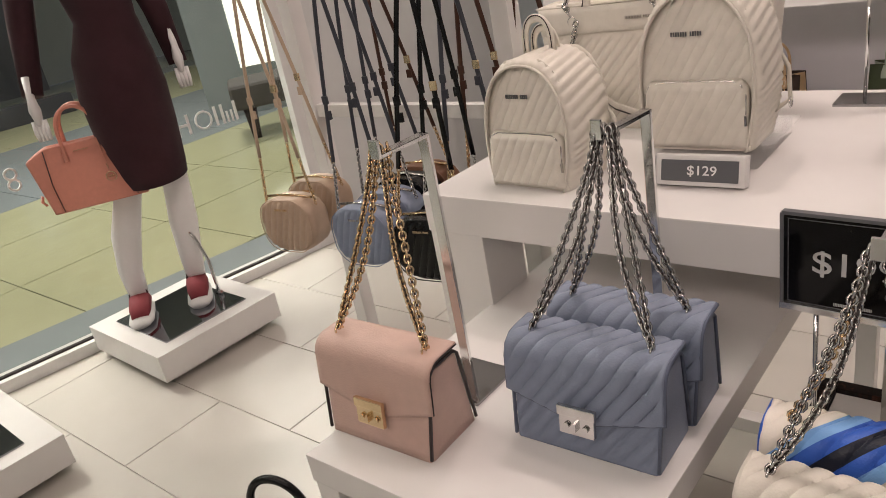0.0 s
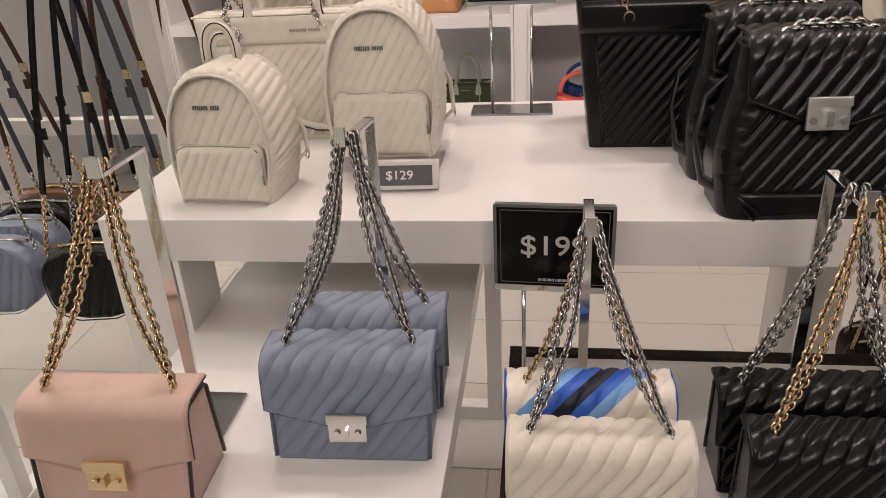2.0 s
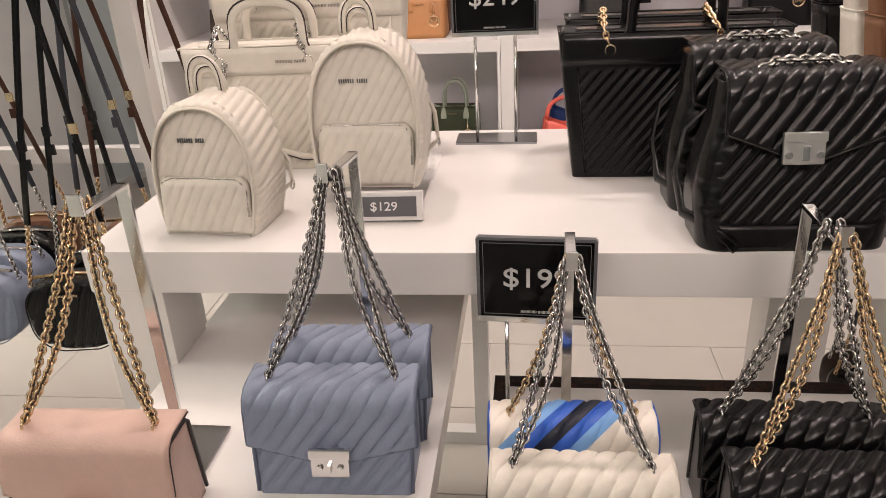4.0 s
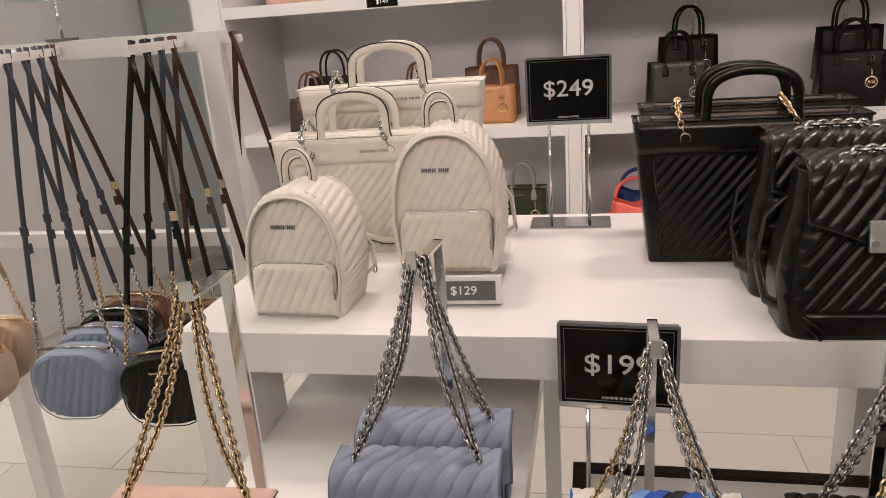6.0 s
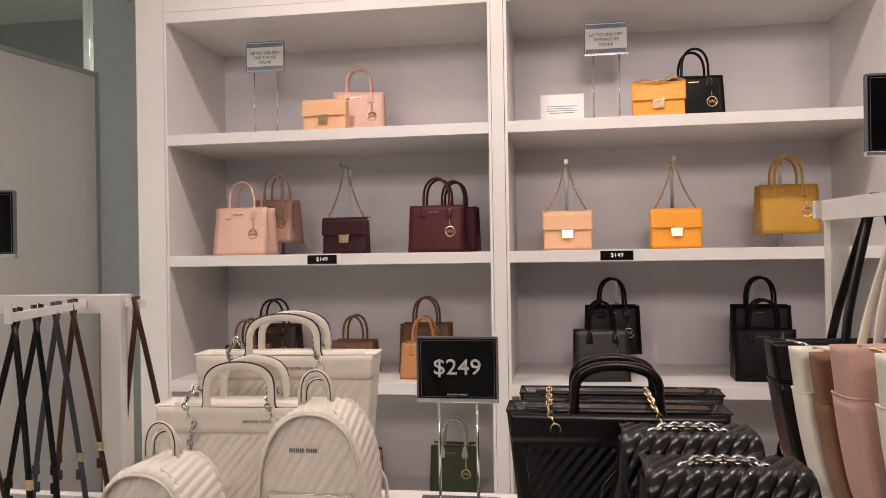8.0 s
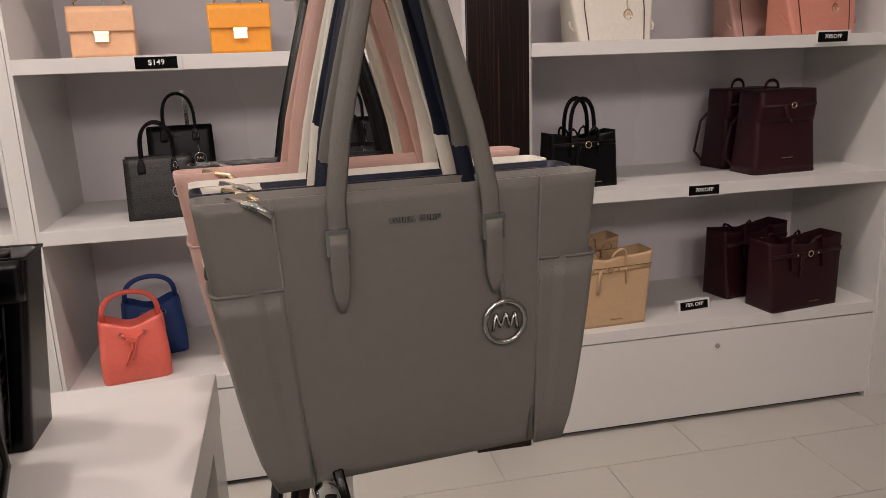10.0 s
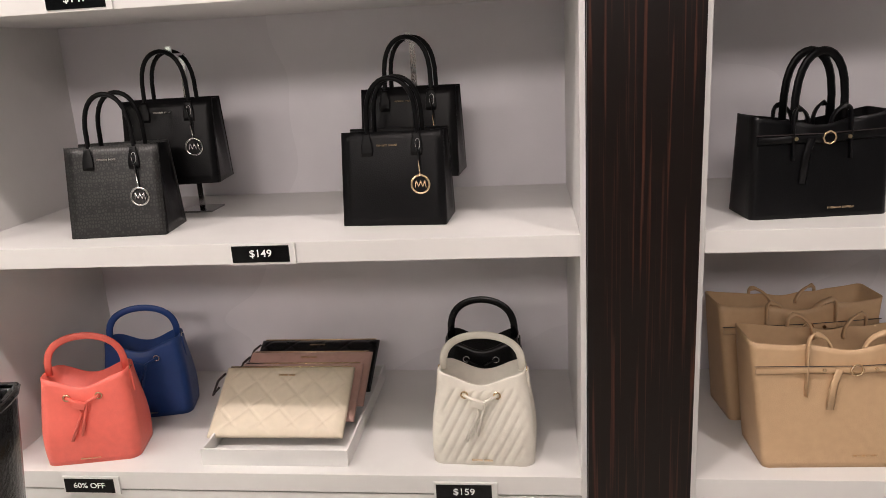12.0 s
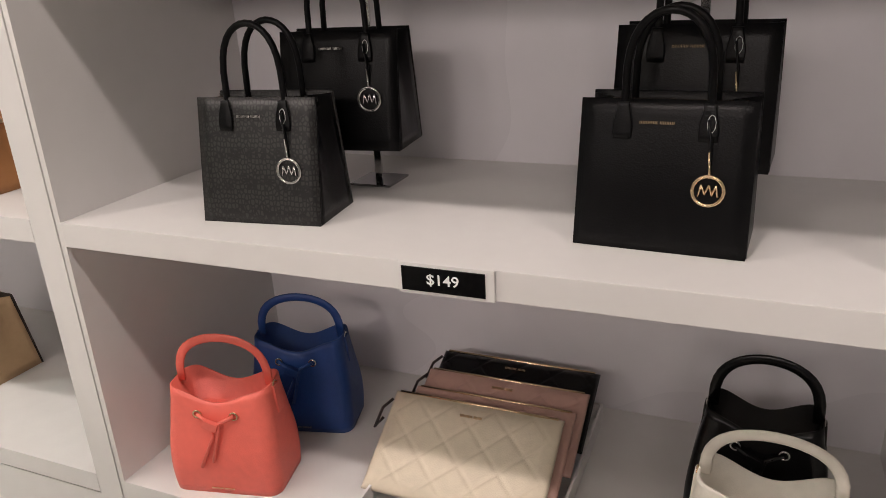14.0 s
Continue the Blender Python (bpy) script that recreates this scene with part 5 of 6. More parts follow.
quilted_tote(pose(1.652, -1.455, TZ, 0, 0, 0), M_BLACK, M_GOLD, "black quilted leather tote behind its twin", 0.34, 0.29, 0.226, 0.09, handles=False)
black_backpack(pose(1.742, -1.848, TZ, 0, 0, 2), "black quilted backpack with silver turn lock and chain handle", 0.235, 0.202, 0.105)
black_backpack(pose(1.722, -1.722, TZ, 0, 0, 2), "black quilted backpack standing behind its twin", 0.22, 0.212, 0.1)
price_sign("price_sign", pose(1.362, -1.40, TZ), "$249", 0.15, 0.117, 0.041, base=(0.15, 0.066), posts=0.195, post_x=0.036, label="black framed $249 price sign on two chrome posts")
blk = thing("price_block", "clear acrylic block sign reading $129 on a white table", "price sign", pose(1.217, -1.805, TZ, -14, 0, 2))
part("block", box(-0.058, 0.058, -0.008, 0.012, 0.002, 0.043, 0.002), M_WHITE, blk)
part("card", box(-0.05, 0.05, -0.0095, -0.008, 0.008, 0.036), M_GREYCARD, blk, "grey printed card")
lettering("$129", 0.0175, M_WHITEINK, blk, (0.004, -0.0105, 0.022))

# on the low tables
stand(1.012, -2.09, LZ, 1.117, (-0.002, -0.075), 0.014, 0.085)
b = flap_bag(pose(0.988, -2.200, LZ, 0, 0, 2), M_PINK, M_GOLD, "soft pink smooth leather flap bag with gold lock and chain", 0.163, 0.174, 0.115, 0.09, edge=M_EDGE)
hung_chain(b, M_GOLD, 0.176, 0.115, (0.019, 0.045, 0.342))
stand(1.222, -1.96, LZ, 1.107, (-0.01, -0.09), 0.012, 0.085)
QB = (0.0160, 0.0026, 38)
b = flap_bag(pose(1.213, -2.110, LZ, 0, 0, 2), M_BLUE, M_SILVER, "pale blue quilted flap bag with silver lock and chain", 0.173, 0.179, 0.114, 0.088, quilt=QB, edge=M_BLUEEDGE)
hung_chain(b, M_SILVER, 0.179, 0.114, (0.008, 0.065, 0.332))
b = flap_bag(pose(1.215, -2.022, LZ, 0, 0, 2), M_BLUE, M_SILVER, "pale blue quilted flap bag behind its twin", 0.173, 0.179, 0.113, 0.085, quilt=QB, edge=M_BLUEEDGE)
hung_chain(b, M_SILVER, 0.179, 0.113, (-0.002, -0.021, 0.332))
stand(1.47, -1.975, KZ, 1.012, (-0.002, -0.085), 0.012, 0.08)
b = flap_bag(pose(1.478, -2.150, KZ, 0, 0, 0), M_CREAM, M_SILVER, "cream quilted flap bag with dark lock and silver chain", 0.178, 0.182, 0.117, 0.078, quilt=QB, edge=M_CREAM, lock_dark=True)
hung_chain(b, M_SILVER, 0.182, 0.117, (-0.010, 0.100, 0.312))
b = flap_bag(pose(1.472, -2.060, KZ, 0, 0, 2), M_CREAM, M_GOLD, "quilted flap bag with slanted cream and blue stripes", 0.178, 0.182, 0.116, 0.078, quilt=QB, edge=M_MIDBLUE, stripes=[M_CREAM, M_STRIPE])
hung_chain(b, M_GOLD, 0.182, 0.116, (-0.004, 0.013, 0.312), n=1)
stand(1.72, -1.985, KZ, 1.05, (-0.0, -0.1), 0.012, 0.085)
b = flap_bag(pose(1.722, -2.15, KZ, 0, 0, 0), M_BLACK, M_GOLD, "black quilted flap bag with gold lock and chain", 0.19, 0.196, 0.128, 0.08, quilt=QB, edge=M_BLACK)
hung_chain(b, M_GOLD, 0.196, 0.128, (0.0, 0.065, 0.352))
b = flap_bag(pose(1.712, -2.058, KZ, 0, 0, 0), M_BLACK, M_SILVER, "black quilted flap bag with silver chain behind its twin", 0.19, 0.196, 0.122, 0.075, quilt=QB, edge=M_BLACK)
hung_chain(b, M_SILVER, 0.196, 0.122, (0.010, 0.008, 0.352))
price_sign("price_sign", pose(1.432, -1.962, KZ + 0.001, 0, 0, -4), "$199", 0.139, 0.107, 0.036, base=(0.09, 0.05), posts=0.191, post_x=0.036, label="black framed $199 price sign on chrome posts")

# ---- strap rack ----
rk = thing("bag_rack", "white metal rack with face-out arms for crossbody bags", "rack")
RX0, RX1, RY, RZ = 0.125, 0.735, -1.5, 1.36
for rx in (RX0, RX1):
    part("post", box(rx - 0.02, rx + 0.02, RY - 0.02, RY + 0.02, 0.02, RZ, 0.002), M_TABLE, rk)
    part("foot", box(rx - 0.025, rx + 0.025, RY - 0.22, RY + 0.22, 0, 0.02, 0.003), M_TABLE, rk)
for rz, hh in ((RZ - 0.035, 0.035), (0.955, 0.03)):
    part("rail", box(RX0 + 0.02, RX1 - 0.02, RY - 0.012, RY + 0.012, rz, rz + hh, 0.002), M_TABLE, rk)
ARMS = (((0.142, RY - 0.012), (0.30, -1.79)), ((0.427, RY - 0.012), (0.535, -1.79)), ((0.68, RY - 0.012), (0.748, -1.79)))
for (ax0, ay0), (ax1, ay1) in ARMS:
    run = math.hypot(ax1 - ax0, ay1 - ay0)
    am = part("arm", box(-0.004, 0.004, -run, 0, -0.024, -0.010, 0.001), M_TABLE, rk, "flat face-out arm", m=pose(ax0, ay0, RZ, 0, 0, math.degrees(math.atan2(ax1 - ax0, ay0 - ay1))))
    part("arm_stop", box(-0.005, 0.005, -run - 0.004, -run, -0.026, 0.002), M_TABLE, am)
part("end_hook", box(0.755, 0.79, RY - 0.006, RY + 0.006, RZ - 0.024, RZ - 0.01, 0.001), M_TABLE, rk)
price_sign("price_sign", pose(0.43, RY, RZ, 0, 0, 12), "$149", 0.17, 0.125, 0.038, base=(0.05, 0.03), posts=0.075, post_x=0, label="black framed $149 price sign standing on a white rack")
for (hx_, hy_), (bx_, by_), mm, me, st, lab in (
        ((0.292, -1.765), (0.30, -1.775), M_BEIGE, M_GOLD, M_BEIGE, "beige quilted crossbody bag hanging by its strap"),
        ((0.248, -1.68), (0.268, -1.665), M_BEIGE, M_GOLD, M_BEIGE, "beige quilted crossbody bag hanging behind its twin"),
        ((0.522, -1.76), (0.53, -1.775), M_BLUE, M_SILVER, M_STRAPGREY, "pale blue quilted crossbody bag hanging by a slate strap"),
        ((0.492, -1.685), (0.517, -1.69), M_BLUE, M_SILVER, M_STRAPGREY, "pale blue quilted crossbody bag hanging behind its twin"),
        ((0.468, -1.62), (0.50, -1.61), M_BLACK, M_SILVER, M_STRAPGREY, "black quilted crossbody bag with a slate strap"),
        ((0.445, -1.56), (0.49, -1.535), M_BROWN, M_GOLD, M_STRAPBROWN, "brown crossbody bag hanging by a brown strap"),
        ((0.74, -1.765), (0.708, -1.785), M_BLACK, M_GOLD, M_BLACK, "black quilted crossbody bag with a gold-buckled strap"),
        ((0.722, -1.695), (0.70, -1.70), M_BLACK, M_SILVER, M_BLACK, "black quilted crossbody bag hanging by a black strap"),
        ((0.707, -1.63), (0.70, -1.62), M_DBROWN, M_GOLD, M_STRAPGREY, "dark crossbody bag with a grey strap"),
        ((0.692, -1.565), (0.70, -1.55), M_BROWN, M_GOLD, M_STRAPBROWN, "brown crossbody bag with a brown strap"),
        ((0.775, -1.50), (0.80, -1.50), M_BROWN, M_GOLD, M_STRAPBROWN, "brown crossbody bag hanging at the end of the rack")):
    z = 0.742
    camera_bag(pose(bx_, by_, z, 0, 0, 6 + random.uniform(-4, 4)), mm, me, st, lab, Matrix.Rotation(radians(-6), 4, "Z") @ Vector((hx_ - bx_, hy_ - by_, RZ - 0.01 - z)))

# ---- tote stand ----
ts = thing("bag_rack", "white and chrome tote stand with face-out arms", "rack")
SX, SY = 2.14, -1.0
part("post", box(SX + 0.01, SX + 0.05, SY - 0.02, SY + 0.02, 0.02, 1.53, 0.002), M_TABLE, ts)
part("cross_arm", box(SX - 0.02, SX + 0.01, SY - 0.02, SY + 0.0, 1.49, 1.53, 0.002), M_TABLE, ts)
part("foot", box(SX - 0.2, SX + 0.2, SY - 0.03, SY + 0.03, 0, 0.02, 0.003), M_TABLE, ts)
part("foot", box(SX - 0.03, SX + 0.03, SY - 0.4, SY - 0.03, 0, 0.02, 0.003), M_TABLE, ts)
ua = part("upper_arm", box(-0.008, 0.008, -0.705, 0.0, -0.045, 0.0, 0.002), M_TABLE, ts, "white flat upper arm", m=pose(SX, SY - 0.021, 1.53, 0, 0, 7))
part("arm_stop", box(-0.008, 0.008, -0.715, -0.705, -0.045, 0.015, 0.002), M_TABLE, ua)
la = part("lower_arm", tube([(0, 0, 0), (0, -0.85, 0)], 0.012, 10), M_CHROME, ts, "round chrome lower arm", m=pose(SX - 0.09, SY - 0.02, 0.985, 0, 0, 6))
part("arm_link", box(SX - 0.1, SX + 0.01, SY - 0.03, SY - 0.008, 0.972, 0.998, 0.002), M_CHROME, ts)


def hanging_tote(m, body, side, metal, label, w=0.345, wt=0.385, h=0.273, d=0.075, drop=0.25, charm_on=False):
    bag = thing("tote_bag", label, "handbag", m, "smooth totes on the stand")
    part("body", loft(lambda s: wt / 2 * (0.74 + 0.26 * s ** 0.6), lambda s: d / 2 * (0.8 + 0.2 * min(1, s * 6)) * (1 - 0.35 * s), h, 24, 14, 5, 4, 0.012, open_top=0.03, puff=0.003), body, bag)
    for sx in (-1, 1):
        def pocket(u, v, sx=sx):
            z = (0.01 + 0.70 * v) * h
            q = z / h
            edge, seam, dep = wt / 2 * (0.74 + 0.26 * q ** 0.6) + 0.003, wt * (0.29 + 0.04 * q), d / 2 * (1 - 0.35 * q) + 0.0035
            k = u * 3
            if k < 1:
                x, y = seam + (edge - 0.006 - seam) * k, -dep
            elif k < 2:
                x, y = edge - 0.006 * (2 * k - 3) ** 4, dep * (2 * k - 3)
            else:
                x, y = edge - 0.006 - (edge - 0.006 - seam) * (k - 2), dep
            return Vector((sx * x, y * (1 + 0.12 * v * (1 if 0.4 < k < 2.6 else 0)), z))

        part("side_pocket", sheet(pocket, 36, 8, 0.003 * sx), side, bag, "slip pocket wrapped round the side")
        part("pocket_rim", tube([pocket(i / 30, 1.0) for i in range(31)], 0.0016, 5), side, bag)
        part("panel_seam", tube([(sx * wt * 0.28, -d * 0.47, 0.004), (sx * wt * 0.30, -d * 0.46, h * 0.3), (sx * wt * 0.33, -d * 0.36, h)], 0.0014, 5), body, bag)
    part("zip", box(-wt * 0.43, wt * 0.43, -0.007, 0.007, h - 0.012, h - 0.004), metal, bag, "metal top zip")
    part("zip_pull", tube([(-wt * 0.42, -0.01, h), (-wt * 0.36, -0.035, h - 0.004), (-wt * 0.33, -0.04, h - 0.012)], 0.0035, 6), metal, bag)
    hx = wt * 0.19
    for sy in (-1, 1):
        y = sy * (d * 0.33 + 0.004)
        pts = [(-hx, y * 1.25, h * 0.74), (-hx * 0.98, y * 1.1, h * 0.98)] + [(-hx * (1 - 0.90 * s), y * (1 - s), h + (drop) * s ** 0.92) for s in [k / 6 for k in range(1, 7)]]
        pts += [(-p[0], p[1], p[2]) for p in pts[::-1]]
        st = part("shoulder_strap", tube(pts, 0.0092, 8, flat=0.24, up=(0, 1, 0)), body, bag, "long flat shoulder strap")
        for sx in (-1, 1):
            part("buckle", box(-0.011, 0.011, -0.005, 0.004, -0.012, 0.012, 0.002), metal, st, m=pose(sx * hx, y * 1.22, h * 0.85))
            part("strap_tip", loft(lambda s: 0.0085 * min(1, 0.35 + s * 2.4), lambda s: 0.0025, 0.07, 6, 2, 1, 2, 0.002), body, st, m=pose(sx * hx, y * 1.36, h * 0.62))
    logo_bars(bag, 0, -d * 0.36 - 0.003, h * 0.9, 0.05, 0.006, metal)
    if charm_on:
        charm(bag, hx + 0.01, -d * 0.5, h * 0.5, 0.021, metal)
        part("charm_strap", tube([(hx, -d * 0.42, h * 0.85), (hx + 0.006, -d * 0.47, h * 0.66), (hx + 0.01, -d * 0.5, h * 0.56)], 0.003, 5), body, bag)
    return bag


TOTES = [(M_GREYL, M_GREYL, "warm grey smooth leather tote with silver buckles and charm"), (M_NAVY, M_NAVY, "navy blue leather tote hanging on a stand"), (M_CREAM, M_CREAM, "cream leather tote hanging on a stand"), (M_PALEPINK, M_PALEPINK, "pale pink leather tote hanging on a stand"), (M_COGNAC, M_COGNAC, "tan brown leather tote hanging on a stand"), (M_CREAM, M_CREAM, "cream leather tote hanging near the post"), (M_BLACK, M_BLACK, "black leather tote hanging beside the post")]
for k, (mm, sd, lab) in enumerate(TOTES):
    dist = (0.665, 0.61, 0.56, 0.455, 0.36, 0.27, 0.155)[k]
    px_, py_ = SX + math.sin(radians(7)) * dist, SY - 0.02 - math.cos(radians(7)) * dist
    hanging_tote(pose(px_ + (0.03 if k > 3 else 0), py_, 1.53 - 0.535 - (0.028 if k > 3 else 0.0), 0, 0, (6 if k < 4 else 2) + random.uniform(-2, 2) * (k > 0)), mm, sd, M_SILVER if k % 2 == 0 else M_GOLD, lab, wt=0.385 if k < 3 else 0.415 if k == 3 else 0.445, drop=0.262 + (0.028 if k > 3 else 0.0), charm_on=(k == 0))
for k in range(7):
    dist = 0.40 + k * 0.06
    p = Vector((SX - 0.09 + math.sin(radians(6)) * dist, SY - 0.02 - math.cos(radians(6)) * dist, 0.99))
    mm = (M_BLACK, M_STRAPGREY, M_BLACK, M_BLACK, M_DBROWN, M_BLACK, M_BLACK)[k]
    camera_bag(pose(p.x + random.uniform(-0.015, 0.015), p.y, 0.40, 0, 0, random.uniform(-6, 6)), M_BLACK if k % 2 else M_DBROWN, M_GOLD if k % 2 else M_SILVER, mm, "dark crossbody bag hanging from a chrome arm", (0, 0, p.z + 0.012 - 0.40), w=0.17)
price_sign("price_sign", pose(2.186, -1.36, 1.531, 0, 0, 3), "$119", 0.184, 0.14, 0.038, base=(0.02, 0.05), posts=0.06, post_x=0, label="black framed $119 price sign standing on a tote arm")

# ---- window display ----
def plinth(m, w, d, label):
    pl = thing("plinth", label, "plinth", m, "mannequin plinths")
    part("plinth_block", box(-w / 2, w / 2, -d / 2, d / 2, 0.035, 0.14, 0.002), M_TABLE, pl)
    part("recessed_foot", box(-w / 2 + 0.06, w / 2 - 0.06, -d / 2 + 0.06, d / 2 - 0.06, 0, 0.035), M_WHITE, pl)
    part("mirror_plate", box(-w / 2 + 0.09, w / 2 - 0.07, -d / 2 + 0.075, d / 2 - 0.09, 0.1405, 0.1455), M_MIRROR, pl, "dark polished steel base plate")
    return pl


plinth(pose(-1.04, -1.45, 0, 0, 0, -2), 0.55, 0.52, "low white plinth with a dark mirror plate under a mannequin")
p2 = plinth(pose(-0.94, -2.37, 0, 0, 0, -2), 0.55, 0.52, "low white plinth with a dark mirror plate by the window")
part("fixing_rod", tube([(0.08, 0.05, 0.146), (0.08, 0.05, 0.20), (0.1, 0.03, 0.24)], 0.006, 8), M_CHROME, p2)

mn = bmesh.new()


def limb(pts, rads, mi, sides=14, flat=1.0):
    n0 = len(mn.faces)
    tube(pts, rads, sides, mn, flat=flat)
    mn.faces.ensure_lookup_table()
    for f in mn.faces[n0:]:
        f.material_index = mi
        f.smooth = True


# local x runs along the shoulders, -y is the front; white skin, burgundy knit dress, trainers
limb([(-0.10, -0.01, 0.17), (-0.10, 0, 0.32), (-0.07, 0.005, 0.46), (-0.01, -0.01, 0.62), (0.03, -0.01, 0.72)], [0.034, 0.046, 0.056, 0.05, 0.06], 0)
limb([(0.125, 0.02, 0.17), (0.135, 0.02, 0.32), (0.15, 0.025, 0.46), (0.17, 0, 0.62), (0.17, 0, 0.72)], [0.034, 0.046, 0.056, 0.05, 0.06], 0)
limb([(0.105, 0, 0.655), (0.105, 0, 0.70), (0.10, 0, 0.85), (0.10, 0, 1.0), (0.105, 0, 1.12), (0.12, 0, 1.25), (0.11, 0, 1.42), (0.09, 0, 1.5), (0.07, 0, 1.55)], [0.17, 0.18, 0.205, 0.215, 0.195, 0.145, 0.175, 0.15, 0.06], 1, 24, 0.72)
limb([(0.07, 0, 1.54), (0.07, 0, 1.6), (0.07, -0.01, 1.64), (0.07, -0.01, 1.72), (0.07, 0, 1.8), (0.07, 0, 1.83)], [0.05, 0.045, 0.06, 0.08, 0.07, 0.03], 0)
for sx, hx_, hy_ in ((-1, -0.185, -0.10), (1, 0.32, -0.03)):
    limb([(0.07 + sx * 0.17, 0, 1.48), (0.07 + sx * 0.225, 0.01, 1.25), (hx_ - sx * 0.005, hy_ + 0.02, 1.05)], [0.05, 0.045, 0.034], 1)
    up_ = 0.12 if sx > 0 else 0.055
    limb([(hx_ - sx * 0.005, hy_ + 0.02, 1.06 + up_), (hx_, hy_, 0.99 + up_), (hx_, hy_ - 0.01, 0.95 + up_), (hx_, hy_ - 0.01, 0.90 + up_)], [0.024, 0.022, 0.032, 0.018], 0, 10, 0.6)
    for f in range(4):
        limb([(hx_ + 0.012 * (f - 1.5), hy_ - 0.012, 0.915 + up_), (hx_ + 0.013 * (f - 1.5), hy_ - 0.02, 0.875 + up_), (hx_ + 0.011 * (f - 1.5), hy_ - 0.012, 0.845 + up_)], [0.008, 0.0075, 0.006], 0, 6)
for fx, fy in ((-0.10, -0.03), (0.125, 0.0)):
    limb([(fx, fy + 0.05, 0.165), (fx, fy + 0.01, 0.168), (fx, fy - 0.06, 0.164), (fx, fy - 0.13, 0.162), (fx, fy - 0.165, 0.160)], [0.03, 0.047, 0.05, 0.049, 0.034], 3, 12, 0.42)
    limb([(fx, fy + 0.045, 0.19), (fx, fy, 0.20), (fx, fy - 0.07, 0.19), (fx, fy - 0.13, 0.178)], [0.036, 0.045, 0.043, 0.032], 2, 12, 0.75)
    limb([(fx, fy + 0.04, 0.215), (fx, fy + 0.0, 0.222)], [0.036, 0.038], 4, 12, 0.8)
mannequin = part("mannequin", mn, [M_SKIN, M_KNIT, M_SHOE, M_WHITE, M_SHOED], None, m=pose(-1.15, -1.43, 0.0, 0, 0, 57))
tagged(mannequin, "white mannequin in a burgundy knit dress and burgundy trainers", "mannequin")
winged_satchel(pose(-1.14, -1.535, 0.64, 0, 0, 57), M_SALMON, M_GOLD, "salmon pink winged satchel hanging from a mannequin's arm", 0.41, 0.23, 0.14, 0.125)
rod = thing("mannequin_rod", "curved chrome support rod fixed to a plinth", "support rod", pose(-0.985, -1.30, 0.146))
part("rod", tube([(0, 0, 0), (0.0, 0.0, 0.05), (-0.02, 0.01, 0.14), (-0.05, 0.0, 0.24), (-0.06, -0.01, 0.27)], 0.007, 8), M_CHROME, rod)
part("fixing", tube([(-0.02, 0, 0), (0.02, 0, 0.012)], 0.008, 8), M_CHROME, rod)
hb = thing("handbag", "black leather bag with an arched handle standing on the floor", "handbag", pose(0.478, -2.125, 0.0, 0, 0, 20))
part("body", loft(lambda s: 0.15, lambda s: 0.06 * (1 - 0.3 * s), 0.28, 6, 8, 4, 3, 0.02, open_top=0.02), M_BLACK, hb)
part("handle", tube(arc((-0.07, 0, 0.27), (0.07, 0, 0.27), 0.155, 16, 0.55), 0.0085, 8), M_BLACK, hb)

# ---- the mall beyond the glass ----
M_MALLT = mat("mall_green_tile", (0.50, 0.49, 0.31), 0.12, grain=0.15, scale=6)
M_MALLG = mat("mall_grey_tile", (0.30, 0.33, 0.34), 0.14, grain=0.15, scale=6)
M_MALLW = mat("mall_plaster", (0.45, 0.46, 0.45), 0.6, grain=0.1, scale=5)
M_DARKWALL = mat("dark_shopfront", (0.05, 0.05, 0.06), 0.3, grain=0.2, scale=5)
M_SOFA = mat("grey_brown_upholstery", (0.09, 0.08, 0.075), 0.85, grain=0.3, scale=90, bump=0.3, bscale=300)
M_LIGHTBOX = bpy.data.materials.new("lit_white_lightbox")
M_LIGHTBOX.use_nodes = True
lbn = M_LIGHTBOX.node_tree.nodes["Principled BSDF"]
lbn.inputs["Emission Color"].default_value = (1.0, 0.97, 0.80, 1)
lbn.inputs["Emission Strength"].default_value = 1.1
mall = part("ground", box(-16, -0.75, -12, 9, -0.06, -0.012), M_MALLG)
tag(mall, "polished yellow-green and grey mall floor", "floor")
MT = part("mall_tile", box(0, 0.892, 0, 0.892, 0, 0.012, 0.001), M_MALLT, mall)
MTg = MT.data.copy()
MTg.materials[0] = M_MALLG
MT.matrix_basis = pose(-2.6, -6.0, -0.012)
for i in range(11):
    for j in range(14):
        gx, gy = -2.6 - 0.9 * i, -6.0 + 0.9 * j
        if i == 0 and j == 0:
            continue
        o = new("mall_tile", MTg if i in (3, 4, 5, 9) else MT.data)
        o.parent = mall
        o.matrix_basis = pose(gx, gy, -0.012)
mw = part("wall_mall", box(-13.0, -12.8, -12, 9, 0, 4.5), M_MALLW)
tag(mw, "far pale mall wall", "wall")
mw2 = part("wall_mall_end", box(-13, -1.0, 6.0, 6.2, 0, 4.5), M_MALLW)
tag(mw2, "pale wall at the end of the mall corridor", "wall")
mw3 = part("wall_mall_south", box(-13, -1.8, -9.2, -9.0, 0, 4.5), M_MALLW)
tag(mw3, "pale wall closing the mall corridor", "wall")
mc = part("ceiling_mall", box(-13, -1.7, -9, 6, 4.5, 4.6), M_CEIL)
tag(mc, "white mall ceiling", "ceiling")
sf = thing("shopfront", "dark shopfront with clothes behind glass across the mall", "shopfront", pose(-9.2, -1.2, 0, 0, 0, 80))
part("fascia", box(-3, 3, -0.1, 0.1, 2.6, 3.4), M_MALLW, sf)
part("plinth_band", box(-3, 3, -0.12, 0.1, 0, 0.25, 0.01), M_DARKWALL, sf)
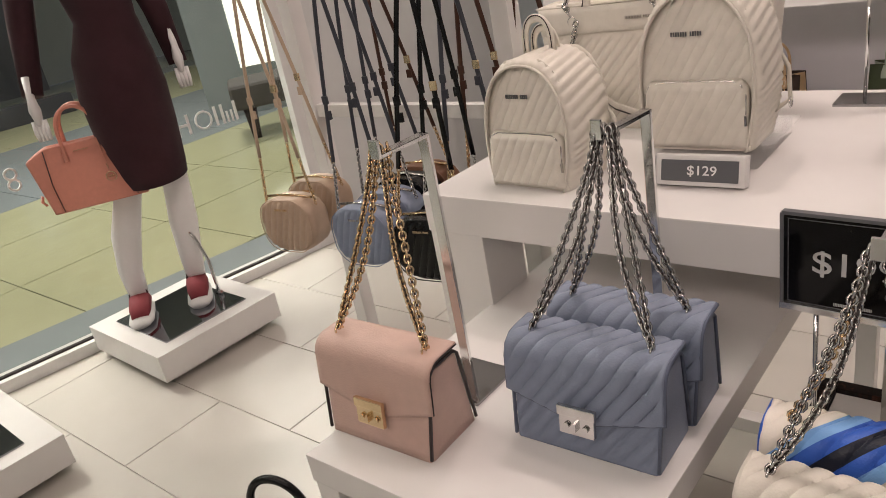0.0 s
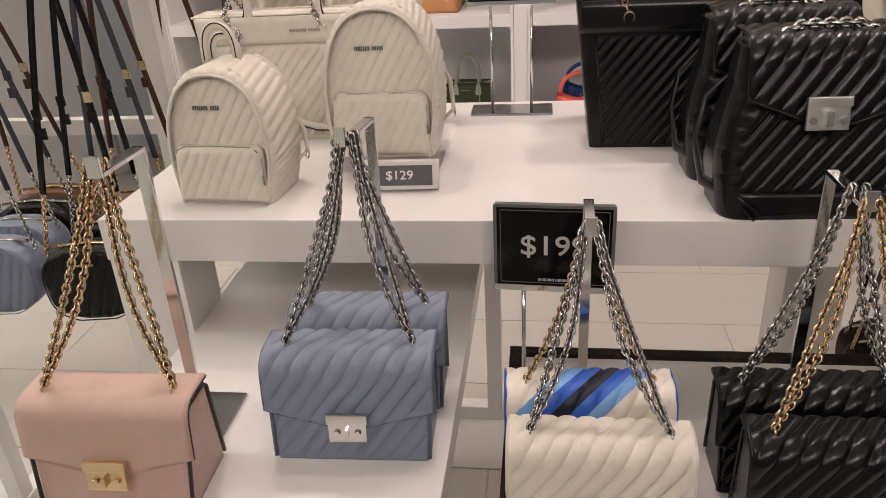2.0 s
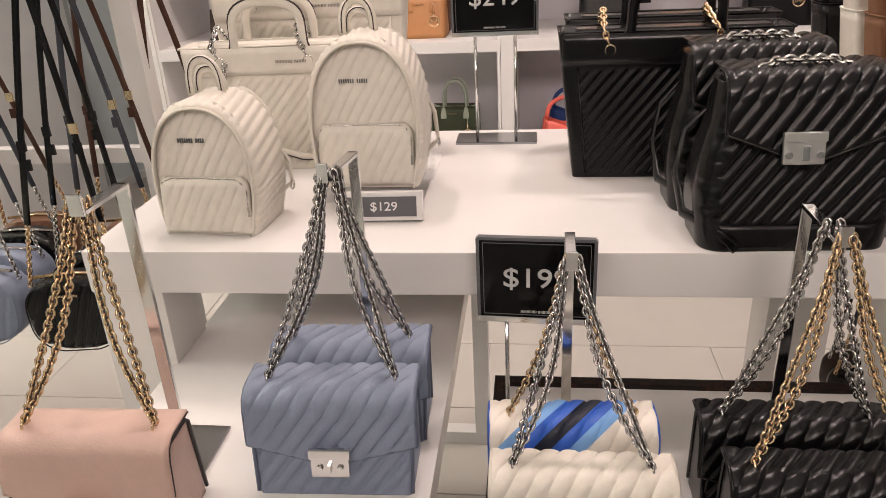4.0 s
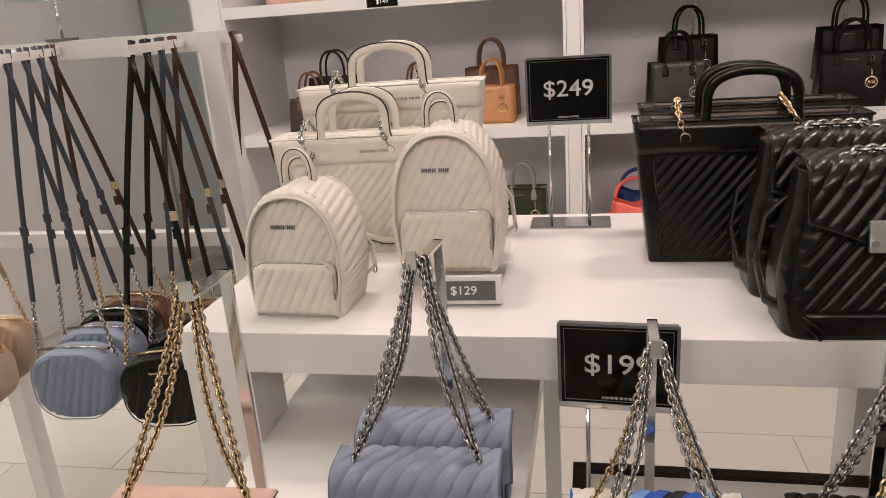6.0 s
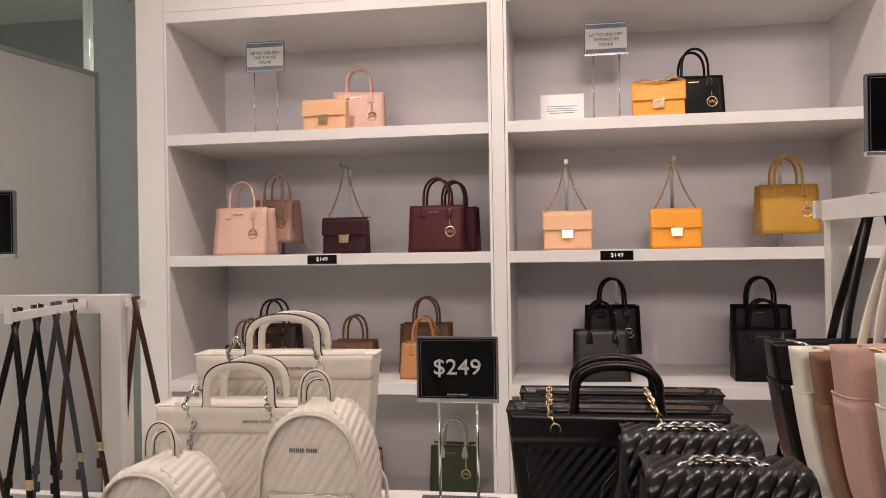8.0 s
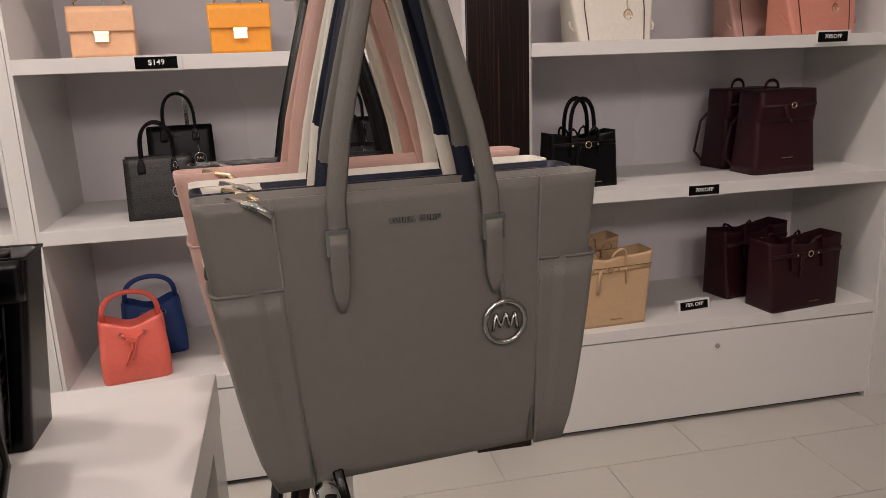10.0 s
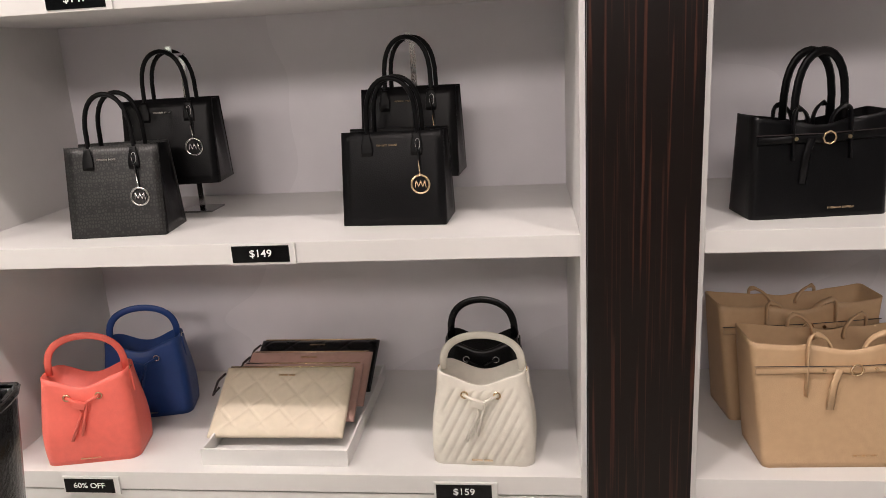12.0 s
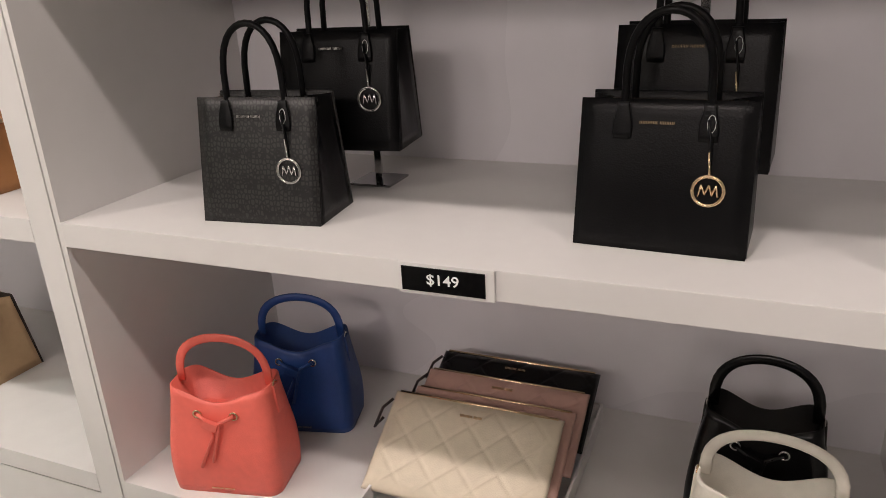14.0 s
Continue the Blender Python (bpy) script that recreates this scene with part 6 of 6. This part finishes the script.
part("back_wall", box(-3, 3, 0.9, 1.0, 0.25, 2.6), M_DARKWALL, sf)
for k in range(7):
    part("hanging_garment", loft(lambda s: 0.2 * (0.9 + 0.3 * s), lambda s: 0.07, 1.0, 6, 6, 3, 3, 0.05, puff=0.02), (M_BLUE, M_NAVY, M_BLUEGREY, M_MALLW)[k % 4], sf, m=pose(-2.6 + k * 0.8, 0.4, 0.7))
lb = thing("lightbox", "large lit white lightbox on a mall kiosk", "lightbox", pose(-4.2, 2.4, 0, 0, 0, 52))
part("frame", box(-1.25, 1.05, -0.08, 0.12, 0, 2.6, 0.01), M_MALLG, lb)
part("lit_panel", box(-0.85, 0.95, -0.09, -0.081, 0.45, 2.5), M_LIGHTBOX, lb)
sofa = thing("bench", "grey upholstered mall bench with a low back", "bench", pose(-3.5, 1.6, 0, 0, 0, 55))
part("seat", box(-0.75, 0.75, -0.3, 0.3, 0.26, 0.46, 0.05, seg=3), M_SOFA, sofa)
part("backrest", box(-0.15, 0.75, 0.12, 0.3, 0.461, 0.85, 0.05, seg=3), M_SOFA, sofa)
for a in (-0.62, 0.62):
    for b in (-0.2, 0.2):
        part("leg", loft(lambda s: 0.035 + 0.02 * s, lambda s: 0.035 + 0.02 * s, 0.26, 2, 2, 2, 2, 0.01), M_EDGE, sofa, m=pose(a, b, 0))
border = part("pavement", box(-4, WL, 0.03, 0.46, -0.01, 0.003, 0.001), M_MALLG, None, m=WM)
tag(border, "grey stone border along the outside of the shop window", "floor border")
# white letters on the glass, drawn as plain strokes
for sx_, w_, h_ in ((1.30, 0.012, 0.085), (1.362, 0.012, 0.085), (1.322, 0.009, 0.05), (1.343, 0.009, 0.05), (1.268, 0.012, 0.085), (1.09, 0.012, 0.085), (1.14, 0.012, 0.085), (1.102, 0.038, 0.011)):
    part("window_lettering", box(0, w_, -0.001, 0.003, 0, h_), M_WHITEINK, win, "white vinyl lettering stroke", m=pose(sx_, 0, 0.72 if w_ < 0.03 else 0.757))
for sx_, z_, r_ in ((1.215, 0.762, 0.036), (0.44, 0.784, 0.02), (0.44, 0.742, 0.02)):
    part("window_lettering", ring_bm(r_, 0.005, "y", 20), M_WHITEINK, win, "white vinyl lettering stroke", m=pose(sx_, 0, z_))

# ---- shop floor tiles ----
TX, TY, GAP = 0.728, 0.364, 0.0016
tile_me = mesh_from("floor_tile", box(GAP, TX - GAP, GAP, TY - GAP, -0.006, 0.0, 0.0012, seg=1), M_TILE)
far_bm = bmesh.new()
count = 0
for j in range(-13, 9):
    for i in range(-3, 10):
        gx = -0.167 + i * TX + (TX / 2 if j % 2 else 0)
        gy = -1.673 + j * TY
        glass_x = -1.49 + 0.177 * (gy + 2.15)
        if gx > X1 or gy > Y1 or gx + TX < glass_x + 0.02 or gy < Y0:
            continue
        if gx < glass_x:
            cut = part("floor_tile", box(glass_x + GAP, gx + TX - GAP, gy + GAP, gy + TY - GAP, -0.006, 0.0, 0.0012, seg=1), M_TILE, floor)
            continue
        if -3.2 < gy and gx < 4.6:
            o = new("floor_tile", tile_me)
            o.parent = floor
            o.matrix_basis = pose(gx, gy, 0)
        else:
            box(gx + GAP, gx + TX - GAP, gy + GAP, gy + TY - GAP, -0.006, 0, 0, far_bm)
tagged(part("floor_tile", far_bm, M_TILE, floor), "more cream floor tiles away from the walkway", kind="stuff")
